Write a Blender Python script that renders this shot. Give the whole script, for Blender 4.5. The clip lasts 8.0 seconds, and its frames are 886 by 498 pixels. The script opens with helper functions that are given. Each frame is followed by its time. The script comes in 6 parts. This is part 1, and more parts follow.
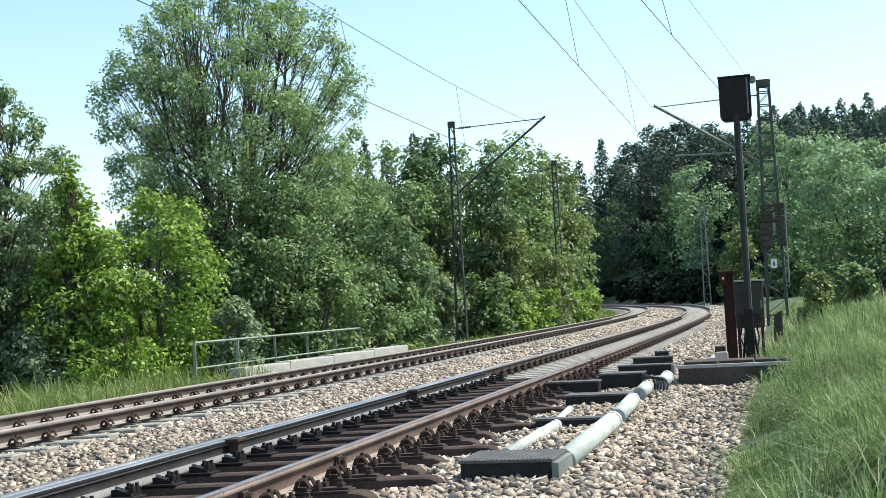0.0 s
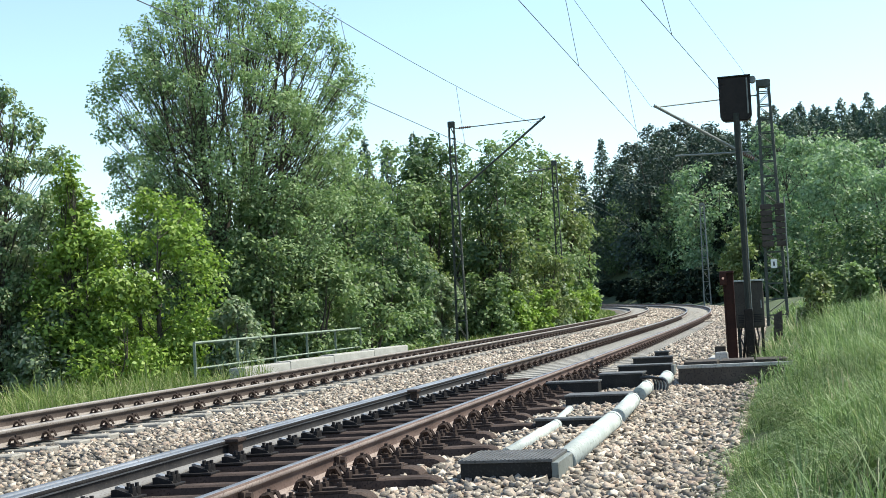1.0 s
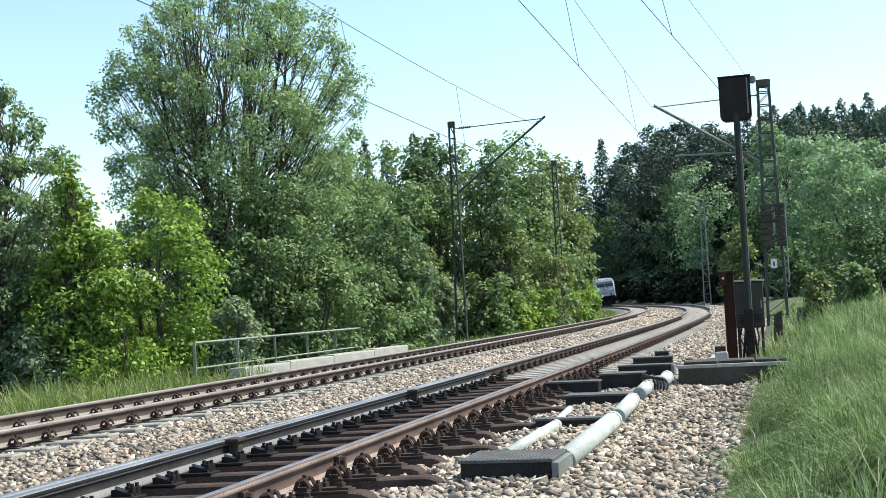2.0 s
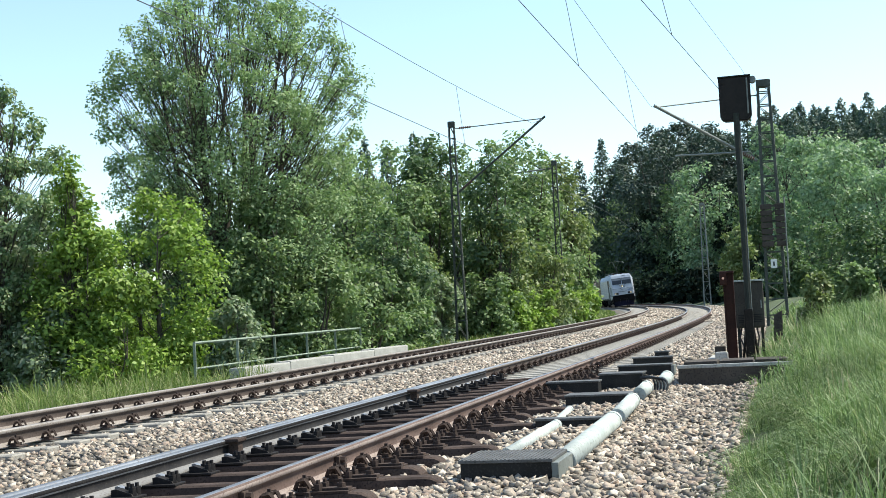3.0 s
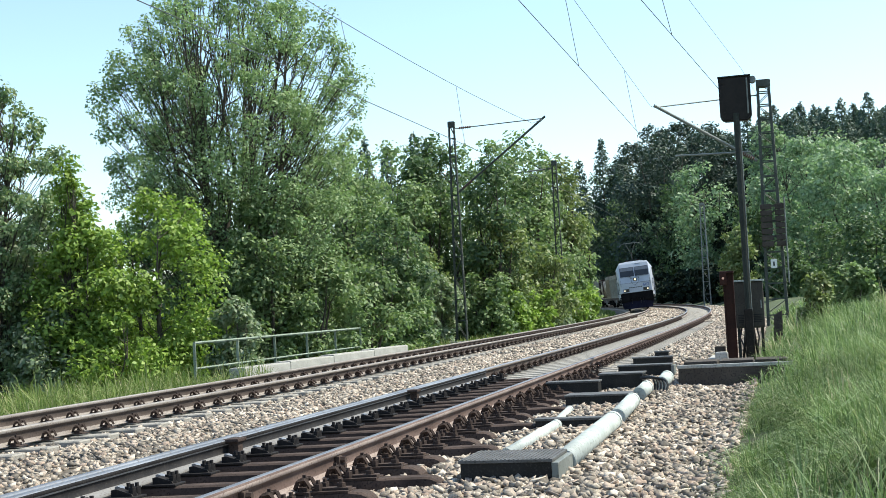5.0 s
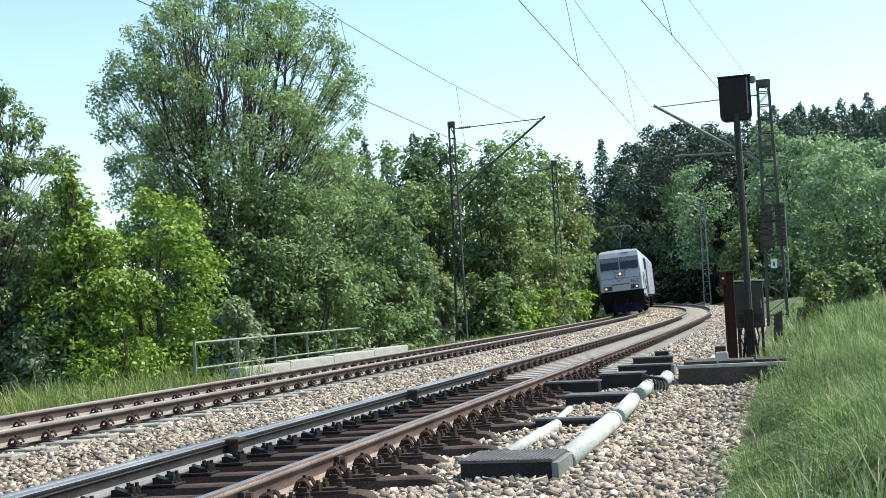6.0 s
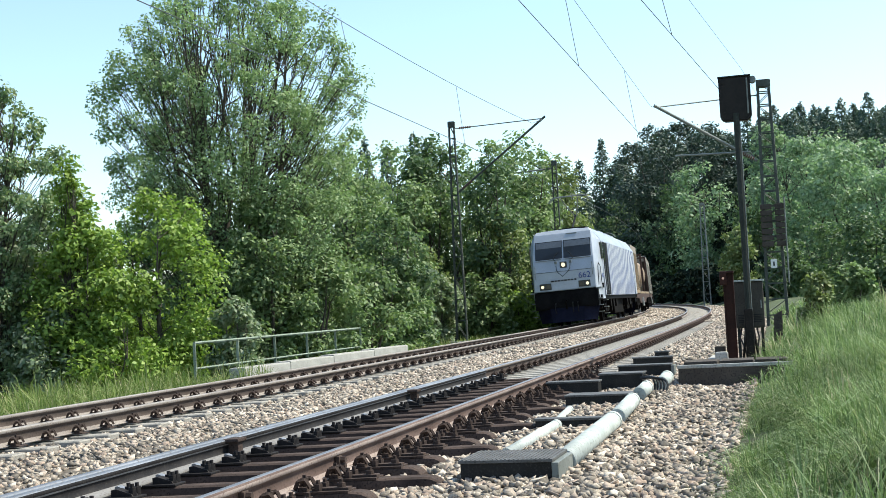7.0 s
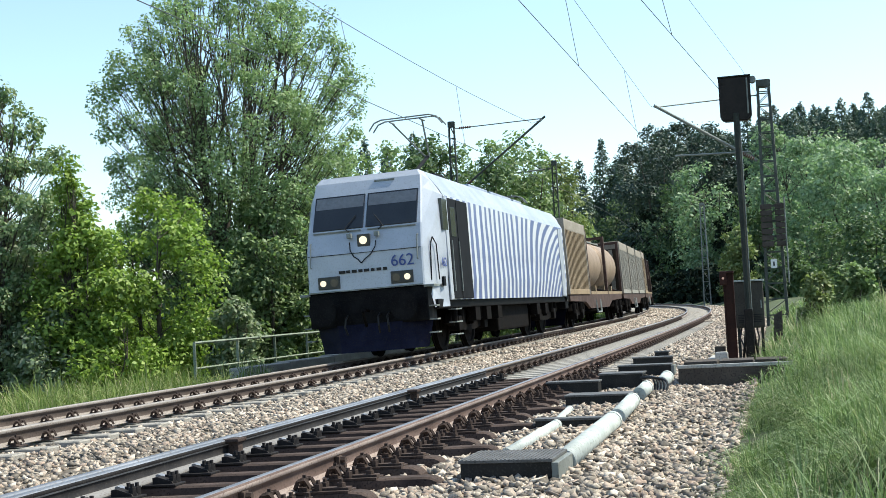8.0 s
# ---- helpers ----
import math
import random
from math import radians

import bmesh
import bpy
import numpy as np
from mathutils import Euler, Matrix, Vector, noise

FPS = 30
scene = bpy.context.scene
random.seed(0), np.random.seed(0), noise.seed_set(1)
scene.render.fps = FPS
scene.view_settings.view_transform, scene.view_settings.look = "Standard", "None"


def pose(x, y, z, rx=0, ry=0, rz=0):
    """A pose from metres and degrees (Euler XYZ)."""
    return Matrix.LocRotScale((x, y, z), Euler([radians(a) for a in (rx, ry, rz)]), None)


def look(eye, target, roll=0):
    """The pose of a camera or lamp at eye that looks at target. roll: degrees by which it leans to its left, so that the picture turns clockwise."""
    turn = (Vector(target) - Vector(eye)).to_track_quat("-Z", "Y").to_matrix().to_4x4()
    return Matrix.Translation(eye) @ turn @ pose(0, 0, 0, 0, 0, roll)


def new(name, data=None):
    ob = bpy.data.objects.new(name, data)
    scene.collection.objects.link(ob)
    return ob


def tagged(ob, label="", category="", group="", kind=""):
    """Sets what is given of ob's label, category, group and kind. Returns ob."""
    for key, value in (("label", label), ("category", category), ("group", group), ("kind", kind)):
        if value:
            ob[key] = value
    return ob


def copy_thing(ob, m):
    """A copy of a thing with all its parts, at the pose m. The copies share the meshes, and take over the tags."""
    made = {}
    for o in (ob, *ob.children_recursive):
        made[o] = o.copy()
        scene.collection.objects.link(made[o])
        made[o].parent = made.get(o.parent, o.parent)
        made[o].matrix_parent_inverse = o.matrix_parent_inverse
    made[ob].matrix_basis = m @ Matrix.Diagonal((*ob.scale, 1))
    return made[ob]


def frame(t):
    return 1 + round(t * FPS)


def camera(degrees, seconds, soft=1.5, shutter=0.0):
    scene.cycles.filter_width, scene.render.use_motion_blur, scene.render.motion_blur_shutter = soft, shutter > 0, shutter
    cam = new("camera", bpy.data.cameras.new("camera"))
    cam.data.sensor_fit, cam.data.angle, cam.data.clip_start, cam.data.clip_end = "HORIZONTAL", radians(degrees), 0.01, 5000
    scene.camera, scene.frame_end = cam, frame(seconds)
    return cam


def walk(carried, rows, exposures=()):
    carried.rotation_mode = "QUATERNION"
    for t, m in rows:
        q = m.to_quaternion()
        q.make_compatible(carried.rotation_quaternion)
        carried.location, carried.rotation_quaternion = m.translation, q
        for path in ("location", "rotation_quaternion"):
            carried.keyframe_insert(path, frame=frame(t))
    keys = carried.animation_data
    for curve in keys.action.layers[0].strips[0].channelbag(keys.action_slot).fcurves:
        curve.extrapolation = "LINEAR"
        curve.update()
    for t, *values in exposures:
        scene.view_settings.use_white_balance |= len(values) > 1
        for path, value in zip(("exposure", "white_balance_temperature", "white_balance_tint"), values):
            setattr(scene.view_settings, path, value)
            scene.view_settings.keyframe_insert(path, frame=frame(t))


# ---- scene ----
cam = camera(37.75, 8.0, soft=0.85)
EYE_Z = 0.866
PITCH = 0.05372
walk(cam, [(0.0, look((0, 0, EYE_Z), (0, 100, EYE_Z + 100 * math.tan(PITCH)), -2.93)),
           (8.0, look((0, 0, EYE_Z), (0, 100, EYE_Z + 100 * math.tan(PITCH)), -2.93))],
     exposures=[(0.0, 0.87, 6650, 2), (8.0, 0.87, 6650, 2)])

# ---------------------------------------------------------------- light
SUN_AZ, SUN_EL = radians(79), radians(55)     # azimuth from +y towards +x
world = bpy.data.worlds.new("world")
scene.world = world
world.use_nodes = True
wn = world.node_tree.nodes
sky = wn.new("ShaderNodeTexSky")
sky.sky_type = "NISHITA"
sky.sun_disc = False
sky.sun_elevation, sky.sun_rotation = SUN_EL, SUN_AZ
sky.air_density, sky.dust_density, sky.ozone_density = 1.0, 0.7, 1.4
bg = wn["Background"]
bg.inputs["Strength"].default_value = 0.15
world.node_tree.links.new(sky.outputs[0], bg.inputs["Color"])
sun = new("sun", bpy.data.lights.new("sun", "SUN"))
sun.data.energy, sun.data.angle, sun.data.color = 4.2, radians(0.5), (1.0, 0.95, 0.86)
SUN_DIR = Vector((math.sin(SUN_AZ) * math.cos(SUN_EL), math.cos(SUN_AZ) * math.cos(SUN_EL), math.sin(SUN_EL)))
sun.matrix_world = look(SUN_DIR * 50, (0, 0, 0))


# ---------------------------------------------------------------- materials
def material(name, rough=0.7, metal=0.0):
    m = bpy.data.materials.new(name)
    m.use_nodes = True
    b = m.node_tree.nodes["Principled BSDF"]
    b.inputs["Roughness"].default_value = rough
    b.inputs["Metallic"].default_value = metal
    return m, m.node_tree.nodes, m.node_tree.links, b


def ramp(nodes, links, fac, stops):
    r = nodes.new("ShaderNodeValToRGB")
    e = r.color_ramp.elements
    while len(e) < len(stops):
        e.new(0.5)
    for el, (p, c) in zip(e, stops):
        el.position, el.color = p, (*c, 1)
    links.new(fac, r.inputs[0])
    return r.outputs[0]


def mixc(nodes, links, fac, a, b, mode="MIX"):
    m = nodes.new("ShaderNodeMix")
    m.data_type, m.blend_type = "RGBA", mode
    if isinstance(fac, (int, float)):
        m.inputs[0].default_value = fac
    else:
        links.new(fac, m.inputs[0])
    for socket, v in ((m.inputs[6], a), (m.inputs[7], b)):
        if isinstance(v, tuple):
            socket.default_value = (*v, 1)
        else:
            links.new(v, socket)
    return m.outputs[2]


def noise_tex(nodes, links, scale, detail=4.0, coord="Object", stretch=None, rough=0.55):
    tc = nodes.new("ShaderNodeTexCoord")
    n = nodes.new("ShaderNodeTexNoise")
    n.inputs["Scale"].default_value, n.inputs["Detail"].default_value = scale, detail
    n.inputs["Roughness"].default_value = rough
    out = tc.outputs[coord]
    if stretch:
        mp = nodes.new("ShaderNodeMapping")
        mp.inputs["Scale"].default_value = stretch
        links.new(out, mp.inputs[0])
        out = mp.outputs[0]
    links.new(out, n.inputs["Vector"])
    return n.outputs[0]


def bump(nodes, links, b, height, strength, distance):
    n = nodes.new("ShaderNodeBump")
    n.inputs["Strength"].default_value, n.inputs["Distance"].default_value = strength, distance
    links.new(height, n.inputs["Height"])
    links.new(n.outputs[0], b.inputs["Normal"])


def worn(name, c1, c2, c3, rough=0.7, metal=0.0, scale=6.0, fine=60.0, relief=0.004, stretch=None, rand=0.0, spec=None):
    """A surface with broad stains (c1 to c2) and fine specks of c3."""
    m, n, l, b = material(name, rough, metal)
    big = noise_tex(n, l, scale, 5, stretch=stretch)
    small = noise_tex(n, l, fine, 4)
    base = ramp(n, l, big, [(0.33, c1), (0.68, c2)])
    speck = ramp(n, l, small, [(0.52, (0, 0, 0)), (0.72, (1, 1, 1))])
    col = mixc(n, l, speck, base, c3)
    if rand:
        oi = n.new("ShaderNodeObjectInfo")
        v = ramp(n, l, oi.outputs["Random"], [(0.0, (1 - rand,) * 3), (1.0, (1 + rand,) * 3)])
        col = mixc(n, l, 1.0, col, v, "MULTIPLY")
    l.new(col, b.inputs["Base Color"])
    b.inputs["Specular IOR Level"].default_value = spec if spec is not None else (0.5 if metal > 0.3 else 0.2)
    if relief:
        bump(n, l, b, small, 0.6, relief)
    return m


def islands(name, stops, rough=0.75, relief=0.0, scale=40.0, through_light=0.0, spec=0.5, patch=0.5, low=0.78, high=1.15):
    """Many small pieces in one mesh: the colour varies from piece to piece."""
    m, n, l, b = material(name, rough)
    g = n.new("ShaderNodeNewGeometry")
    col = ramp(n, l, g.outputs["Random Per Island"], stops)
    big = noise_tex(n, l, patch, 3)
    shade = ramp(n, l, big, [(0.3, (low,) * 3), (0.7, (high,) * 3)])
    col = mixc(n, l, 1.0, col, shade, "MULTIPLY")
    if relief:
        small = noise_tex(n, l, scale, 4)
        sp = ramp(n, l, small, [(0.35, (0.7,) * 3), (0.65, (1.15,) * 3)])
        col = mixc(n, l, 1.0, col, sp, "MULTIPLY")
        bump(n, l, b, small, 0.7, relief)
    l.new(col, b.inputs["Base Color"])
    b.inputs["Specular IOR Level"].default_value = spec
    if through_light:
        t = n.new("ShaderNodeBsdfTranslucent")
        warm = mixc(n, l, 1.0, col, (0.95, 1.1, 0.74), "MULTIPLY")
        l.new(warm, t.inputs["Color"])
        mx = n.new("ShaderNodeMixShader")
        mx.inputs[0].default_value = through_light
        l.new(b.outputs[0], mx.inputs[1])
        l.new(t.outputs[0], mx.inputs[2])
        l.new(mx.outputs[0], n["Material Output"].inputs["Surface"])
    return m


def plain(name, c, rough=0.6, metal=0.0, var=0.15, scale=12.0):
    a = tuple(x * (1 - var) for x in c)
    d = tuple(min(1, x * (1 + var)) for x in c)
    return worn(name, a, d, tuple(x * (1 - 1.5 * var) for x in c), rough, metal, scale, scale * 12, 0.0)


def glowing(name, c, strength):
    m, n, l, b = material(name, 0.3)
    b.inputs["Base Color"].default_value = (0.4, 0.34, 0.24, 1)
    b.inputs["Emission Color"].default_value = (*c, 1)
    b.inputs["Emission Strength"].default_value = strength
    return m


M = dict(
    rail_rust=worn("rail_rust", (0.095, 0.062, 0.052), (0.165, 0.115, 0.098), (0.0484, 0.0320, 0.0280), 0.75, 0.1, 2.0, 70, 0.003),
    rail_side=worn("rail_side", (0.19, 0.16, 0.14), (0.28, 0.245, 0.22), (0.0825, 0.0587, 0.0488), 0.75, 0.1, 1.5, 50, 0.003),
    rail_top=worn("rail_top", (0.1760, 0.1840, 0.2040), (0.2880, 0.2960, 0.3200), (0.1440, 0.1280, 0.1200), 0.5, 0.6, 1.2, 30, 0.0),
    rail_top_dull=worn("rail_top_dull", (0.22, 0.19, 0.17), (0.34, 0.31, 0.28), (0.17, 0.13, 0.11), 0.55, 0.4, 1.2, 30, 0.0),
    rail_pink=worn("rail_pink", (0.23, 0.18, 0.16), (0.34, 0.275, 0.245), (0.10, 0.07, 0.06), 0.8, 0.0, 2.0, 60, 0.003),
    rail_foot=worn("rail_foot", (0.135, 0.128, 0.125), (0.215, 0.205, 0.20), (0.11, 0.095, 0.085), 0.6, 0.2, 1.5, 50, 0.002),
    # rusty web, darkened in place of the shade under the rail head
    rail_web_shaded=worn("rail_web_shaded", (0.055, 0.041, 0.035), (0.10, 0.076, 0.065), (0.028, 0.02, 0.017), 0.8, 0.1, 2.0, 60, 0.003),
    steel_dark=worn("steel_dark", (0.036, 0.026, 0.023), (0.085, 0.060, 0.050), (0.018, 0.014, 0.012), 0.85, 0.0, 5, 60, 0.004, spec=0.12),
    concrete_sleeper=worn("concrete_sleeper", (0.252, 0.231, 0.203), (0.364, 0.343, 0.308), (0.175, 0.147, 0.126), 0.9, 0, 3, 60, 0.004),
    concrete=worn("concrete", (0.2925, 0.2821, 0.2639), (0.4485, 0.4290, 0.3991), (0.1950, 0.1859, 0.1664), 0.92, 0, 1.6, 45, 0.006),
    concrete_dark=worn("concrete_dark", (0.045, 0.037, 0.032), (0.095, 0.080, 0.068), (0.0193, 0.0158, 0.0140), 0.92, 0, 2.2, 40, 0.006),
    # black chair steel; on the blade it also stands for the web's shade
    shaded_black_steel=worn("shaded_black_steel", (0.010, 0.009, 0.010), (0.024, 0.021, 0.021), (0.04, 0.034, 0.03), 0.7, 0.0, 5, 50, 0.002, spec=0.15),
    box_black=worn("box_black", (0.010, 0.010, 0.010), (0.025, 0.024, 0.023), (0.045, 0.043, 0.040), 0.6, 0.1, 4, 60, 0.002),
    box_lid=worn("box_lid", (0.080, 0.078, 0.076), (0.144, 0.140, 0.136), (0.048, 0.046, 0.044), 0.6, 0.2, 5, 60, 0.002),
    pipe=worn("pipe", (0.3174, 0.3508, 0.3341), (0.4844, 0.5095, 0.4844), (0.2255, 0.2339, 0.2088), 0.55, 0.0, 2.5, 35, 0.002),
    galv=worn("galv", (0.150, 0.165, 0.158), (0.247, 0.262, 0.247), (0.105, 0.098, 0.083), 0.6, 0.3, 3, 40, 0.001),
    mast=worn("mast", (0.0504, 0.0586, 0.0504), (0.0955, 0.1052, 0.0928), (0.0342, 0.0273, 0.0204), 0.65, 0.2, 3, 40, 0.001),
    post_dark=worn("post_dark", (0.0240, 0.0279, 0.0240), (0.0455, 0.0501, 0.0442), (0.0163, 0.0130, 0.0097), 0.65, 0.2, 3, 40, 0.001),
    fence=worn("fence", (0.16, 0.20, 0.15), (0.27, 0.31, 0.25), (0.12, 0.09, 0.06), 0.65, 0.1, 3, 40, 0.001),
    cable=plain("cable", (0.02, 0.02, 0.02), 0.5),
    wire=plain("wire", (0.10, 0.11, 0.11), 0.5, 0.4),
    insulator=plain("insulator", (0.10, 0.045, 0.03), 0.3),
    ballast_bed=worn("ballast_bed", (0.1050, 0.0877, 0.0711), (0.1607, 0.1377, 0.1100), (0.0482, 0.0388, 0.0323), 0.95, 0, 1.5, 28, 0.03),
    stone=islands("stone", [(0.0, (0.066, 0.056, 0.046)), (0.22, (0.21, 0.177, 0.144)), (0.5, (0.39, 0.333, 0.27)), (0.75, (0.34, 0.25, 0.195)), (1.0, (0.66, 0.575, 0.475))], 0.9, 0.004, 45),
    signal_back=worn("signal_back", (0.010, 0.008, 0.008), (0.020, 0.016, 0.014), (0.032, 0.023, 0.018), 0.5, 0.1, 5, 50, 0.001),
    post_red=worn("post_red", (0.0252, 0.0088, 0.0063), (0.0428, 0.0151, 0.0101), (0.0151, 0.0076, 0.0063), 0.65, 0.1, 3, 40, 0.001),
    cabinet=worn("cabinet", (0.043, 0.037, 0.031), (0.070, 0.062, 0.052), (0.030, 0.025, 0.022), 0.6, 0.1, 3, 45, 0.001),
)
# ---------------------------------------------------------------- the line of the railway
GRADE, CANT0, CANT1 = 0.00836, 0.0181, 0.0617
FAR_OFFSET = 4.389
KNOTS = np.array([-60, -20, 0, 20, 40, 60, 80, 100, 120, 150, 190, 420.0])
BENDS = np.array([0.0, 0.000335, 0.000082, -0.000321, -0.001161, -0.001607, -0.001583, -0.001511, -0.001804, -0.001767, -0.001619, -0.0016])
S = np.arange(-60, 420.01, 0.5)
I0 = 120
_b = np.interp(S, KNOTS, BENDS)
_h = np.concatenate([[0], np.cumsum((_b[1:] + _b[:-1]) * 0.25)])
HEAD = _h - _h[I0] + 0.25392
_x = np.concatenate([[0], np.cumsum((np.sin(HEAD[1:]) + np.sin(HEAD[:-1])) * 0.25)])
_y = np.concatenate([[0], np.cumsum((np.cos(HEAD[1:]) + np.cos(HEAD[:-1])) * 0.25)])
LX, LY = _x - _x[I0] - 0.1826, _y - _y[I0] + 15.0


def line(s, lat=0.0, up=0.0, far=False):
    """Place on the near (or far) track: s along it, lat to its right in the plane of its rails, up above them."""
    x, y, h = np.interp(s, S, LX), np.interp(s, S, LY), np.interp(s, S, HEAD)
    c = CANT0 + CANT1 * np.clip(s, 0, 110) / 100
    side = (-FAR_OFFSET if far else 0.0) + lat * np.cos(c) - up * np.sin(c)
    return np.stack([x + np.cos(h) * side, y - np.sin(h) * side, GRADE * np.asarray(s) + lat * np.sin(c) + up * np.cos(c) + np.zeros_like(x)], -1)


def line_pose(s, lat=0.0, up=0.0, far=False):
    """Pose with x to the right of the track, y along it, z up from its rails."""
    p = line(s, lat, up, far)
    a = line(s + 0.5, lat, up, far) - line(s - 0.5, lat, up, far)
    yv = Vector(a).normalized()
    xv = Vector(line(s, lat + 1, up, far) - p)
    xv = (xv - yv * xv.dot(yv)).normalized()
    zv = xv.cross(yv)
    m = Matrix((xv, yv, zv)).transposed().to_4x4()
    m.translation = p
    return m


def field(x, y):
    """s and lat of places in the plan."""
    x, y = np.asarray(x, float), np.asarray(y, float)
    shape = x.shape
    q = np.stack([x.ravel(), y.ravel()], 1)
    step = S[::2]
    px, py = LX[::2], LY[::2]
    s, lat = np.empty(len(q)), np.empty(len(q))
    for a in range(0, len(q), 4000):
        d = (q[a:a + 4000, 0, None] - px) ** 2 + (q[a:a + 4000, 1, None] - py) ** 2
        i = d.argmin(1)
        h = np.interp(step[i], S, HEAD)
        dx, dy = q[a:a + 4000, 0] - px[i], q[a:a + 4000, 1] - py[i]
        s[a:a + 4000] = step[i] + dx * np.sin(h) + dy * np.cos(h)
        lat[a:a + 4000] = dx * np.cos(h) - dy * np.sin(h)
    return s.reshape(shape), lat.reshape(shape)


LATS = np.array([-2000, -300, -60, -14, -9.5, -7.6, -6.6, -5.75, -3.0, -2.2, -1.35, 1.35, 1.9, 3.3, 4.0, 5.0, 6.5, 9, 14, 40, 100, 300, 2000.0])
RISE = np.array([12, 9, 0.5, -0.75, -0.7, -0.55, -0.42, -0.27, -0.27, -0.21, -0.28, -0.28, -0.25, -0.27, -0.07, 0.22, 0.38, 0.5, 0.7, 1.5, 6, 26, 30.0])


def ground_z(x, y):
    s, lat = field(x, y)
    z = GRADE * np.clip(s, -60, 300) + np.interp(lat, LATS, RISE)
    c = CANT0 + CANT1 * np.clip(s, 0, 110) / 100
    z += np.where(np.abs(lat) < 3, np.clip(lat, -1.6, 1.6) * np.sin(c), 0) * np.clip(3 - np.abs(lat), 0, 1)
    lf = lat + FAR_OFFSET
    z += np.clip(lf, -1.4, 1.4) * np.sin(c) * np.clip(2 - np.abs(lf), 0, 1)
    # wooded hill beyond the curve
    u, v = np.clip((np.asarray(y) - 205) / 80, 0, 1), np.clip((np.asarray(x) - 24) / 34, 0, 1)
    z = z + 22 * u * u * (3 - 2 * u) * v * v * (3 - 2 * v) + 8 * np.clip((np.asarray(y) - 235) / 120, 0, 1)
    return z


# ---------------------------------------------------------------- building helpers
def mesh_object(name, data, mat, parent=None, label=""):
    if mat is not None:
        data.materials.append(mat)
    ob = new(name, data)
    if parent is not None:
        ob.parent = parent
    if label:
        ob["label"] = label
    return ob


def part(name, bm, mat, parent=None, label="", smooth=False):
    d = bpy.data.meshes.new(name)
    bmesh.ops.recalc_face_normals(bm, faces=bm.faces)
    bm.to_mesh(d)
    bm.free()
    if smooth:
        d.polygons.foreach_set("use_smooth", [True] * len(d.polygons))
    return mesh_object(name, d, mat, parent, label)


def raw(name, verts, faces, mat, parent=None, label=""):
    """A mesh from arrays: faces all of one size."""
    d = bpy.data.meshes.new(name)
    verts = np.asarray(verts, np.float32)
    faces = np.asarray(faces, np.int32)
    k = faces.shape[1]
    d.vertices.add(len(verts))
    d.vertices.foreach_set("co", verts.ravel())
    d.loops.add(faces.size)
    d.loops.foreach_set("vertex_index", faces.ravel())
    d.polygons.add(len(faces))
    d.polygons.foreach_set("loop_start", np.arange(0, faces.size, k, dtype=np.int32))
    d.polygons.foreach_set("loop_total", np.full(len(faces), k, np.int32))
    d.update(calc_edges=True)
    d.validate()
    return mesh_object(name, d, mat, parent, label)


def empty(name, m=None, **tags):
    e = new(name)
    e.empty_display_size = 0.2
    if m is not None:
        e.matrix_world = m
    return tagged(e, **tags)


def box(bm, lo, hi, bevel=0.0, m=None):
    r = bmesh.ops.create_cube(bm, size=1)
    vs = r["verts"]
    for v in vs:
        v.co = Vector([a + (b - a) * (c + 0.5) for a, b, c in zip(lo, hi, v.co)])
        if m is not None:
            v.co = m @ v.co
    if bevel:
        es = list({e for v in vs for e in v.link_edges})
        bmesh.ops.bevel(bm, geom=es, offset=bevel, segments=2, affect="EDGES", profile=0.6)
    return bm


def one_box(lo, hi, bevel=0.0, m=None):
    return box(bmesh.new(), lo, hi, bevel, m)


def bar(bm, a, b, r, n=6, r2=None):
    """A round bar from a to b."""
    a, b = Vector(a), Vector(b)
    r2 = r if r2 is None else r2
    q = (b - a).to_track_quat("Z", "Y").to_matrix()
    ra = [bm.verts.new(a + q @ Vector((r * math.cos(t), r * math.sin(t), 0))) for t in np.linspace(0, 2 * math.pi, n, endpoint=False)]
    rb = [bm.verts.new(b + q @ Vector((r2 * math.cos(t), r2 * math.sin(t), 0))) for t in np.linspace(0, 2 * math.pi, n, endpoint=False)]
    for i in range(n):
        bm.faces.new((ra[i], ra[(i + 1) % n], rb[(i + 1) % n], rb[i]))
    bm.faces.new(ra[::-1])
    bm.faces.new(rb)
    return bm


def one_bar(a, b, r, n=8, r2=None):
    return bar(bmesh.new(), a, b, r, n, r2)


def tube(bm, pts, r, n=6):
    for a, b in zip(pts[:-1], pts[1:]):
        bar(bm, a, b, r, n)
    return bm


def prism(bm, outline, axis, lo, hi):
    """An outline in the two other axes, drawn out along axis from lo to hi."""
    def at(u, v, w):
        c = [u, v]
        c.insert(axis, w)
        return c
    a = [bm.verts.new(at(u, v, lo)) for u, v in outline]
    b = [bm.verts.new(at(u, v, hi)) for u, v in outline]
    n = len(outline)
    for i in range(n):
        bm.faces.new((a[i], a[(i + 1) % n], b[(i + 1) % n], b[i]))
    bm.faces.new(a[::-1])
    bm.faces.new(b)
    return bm


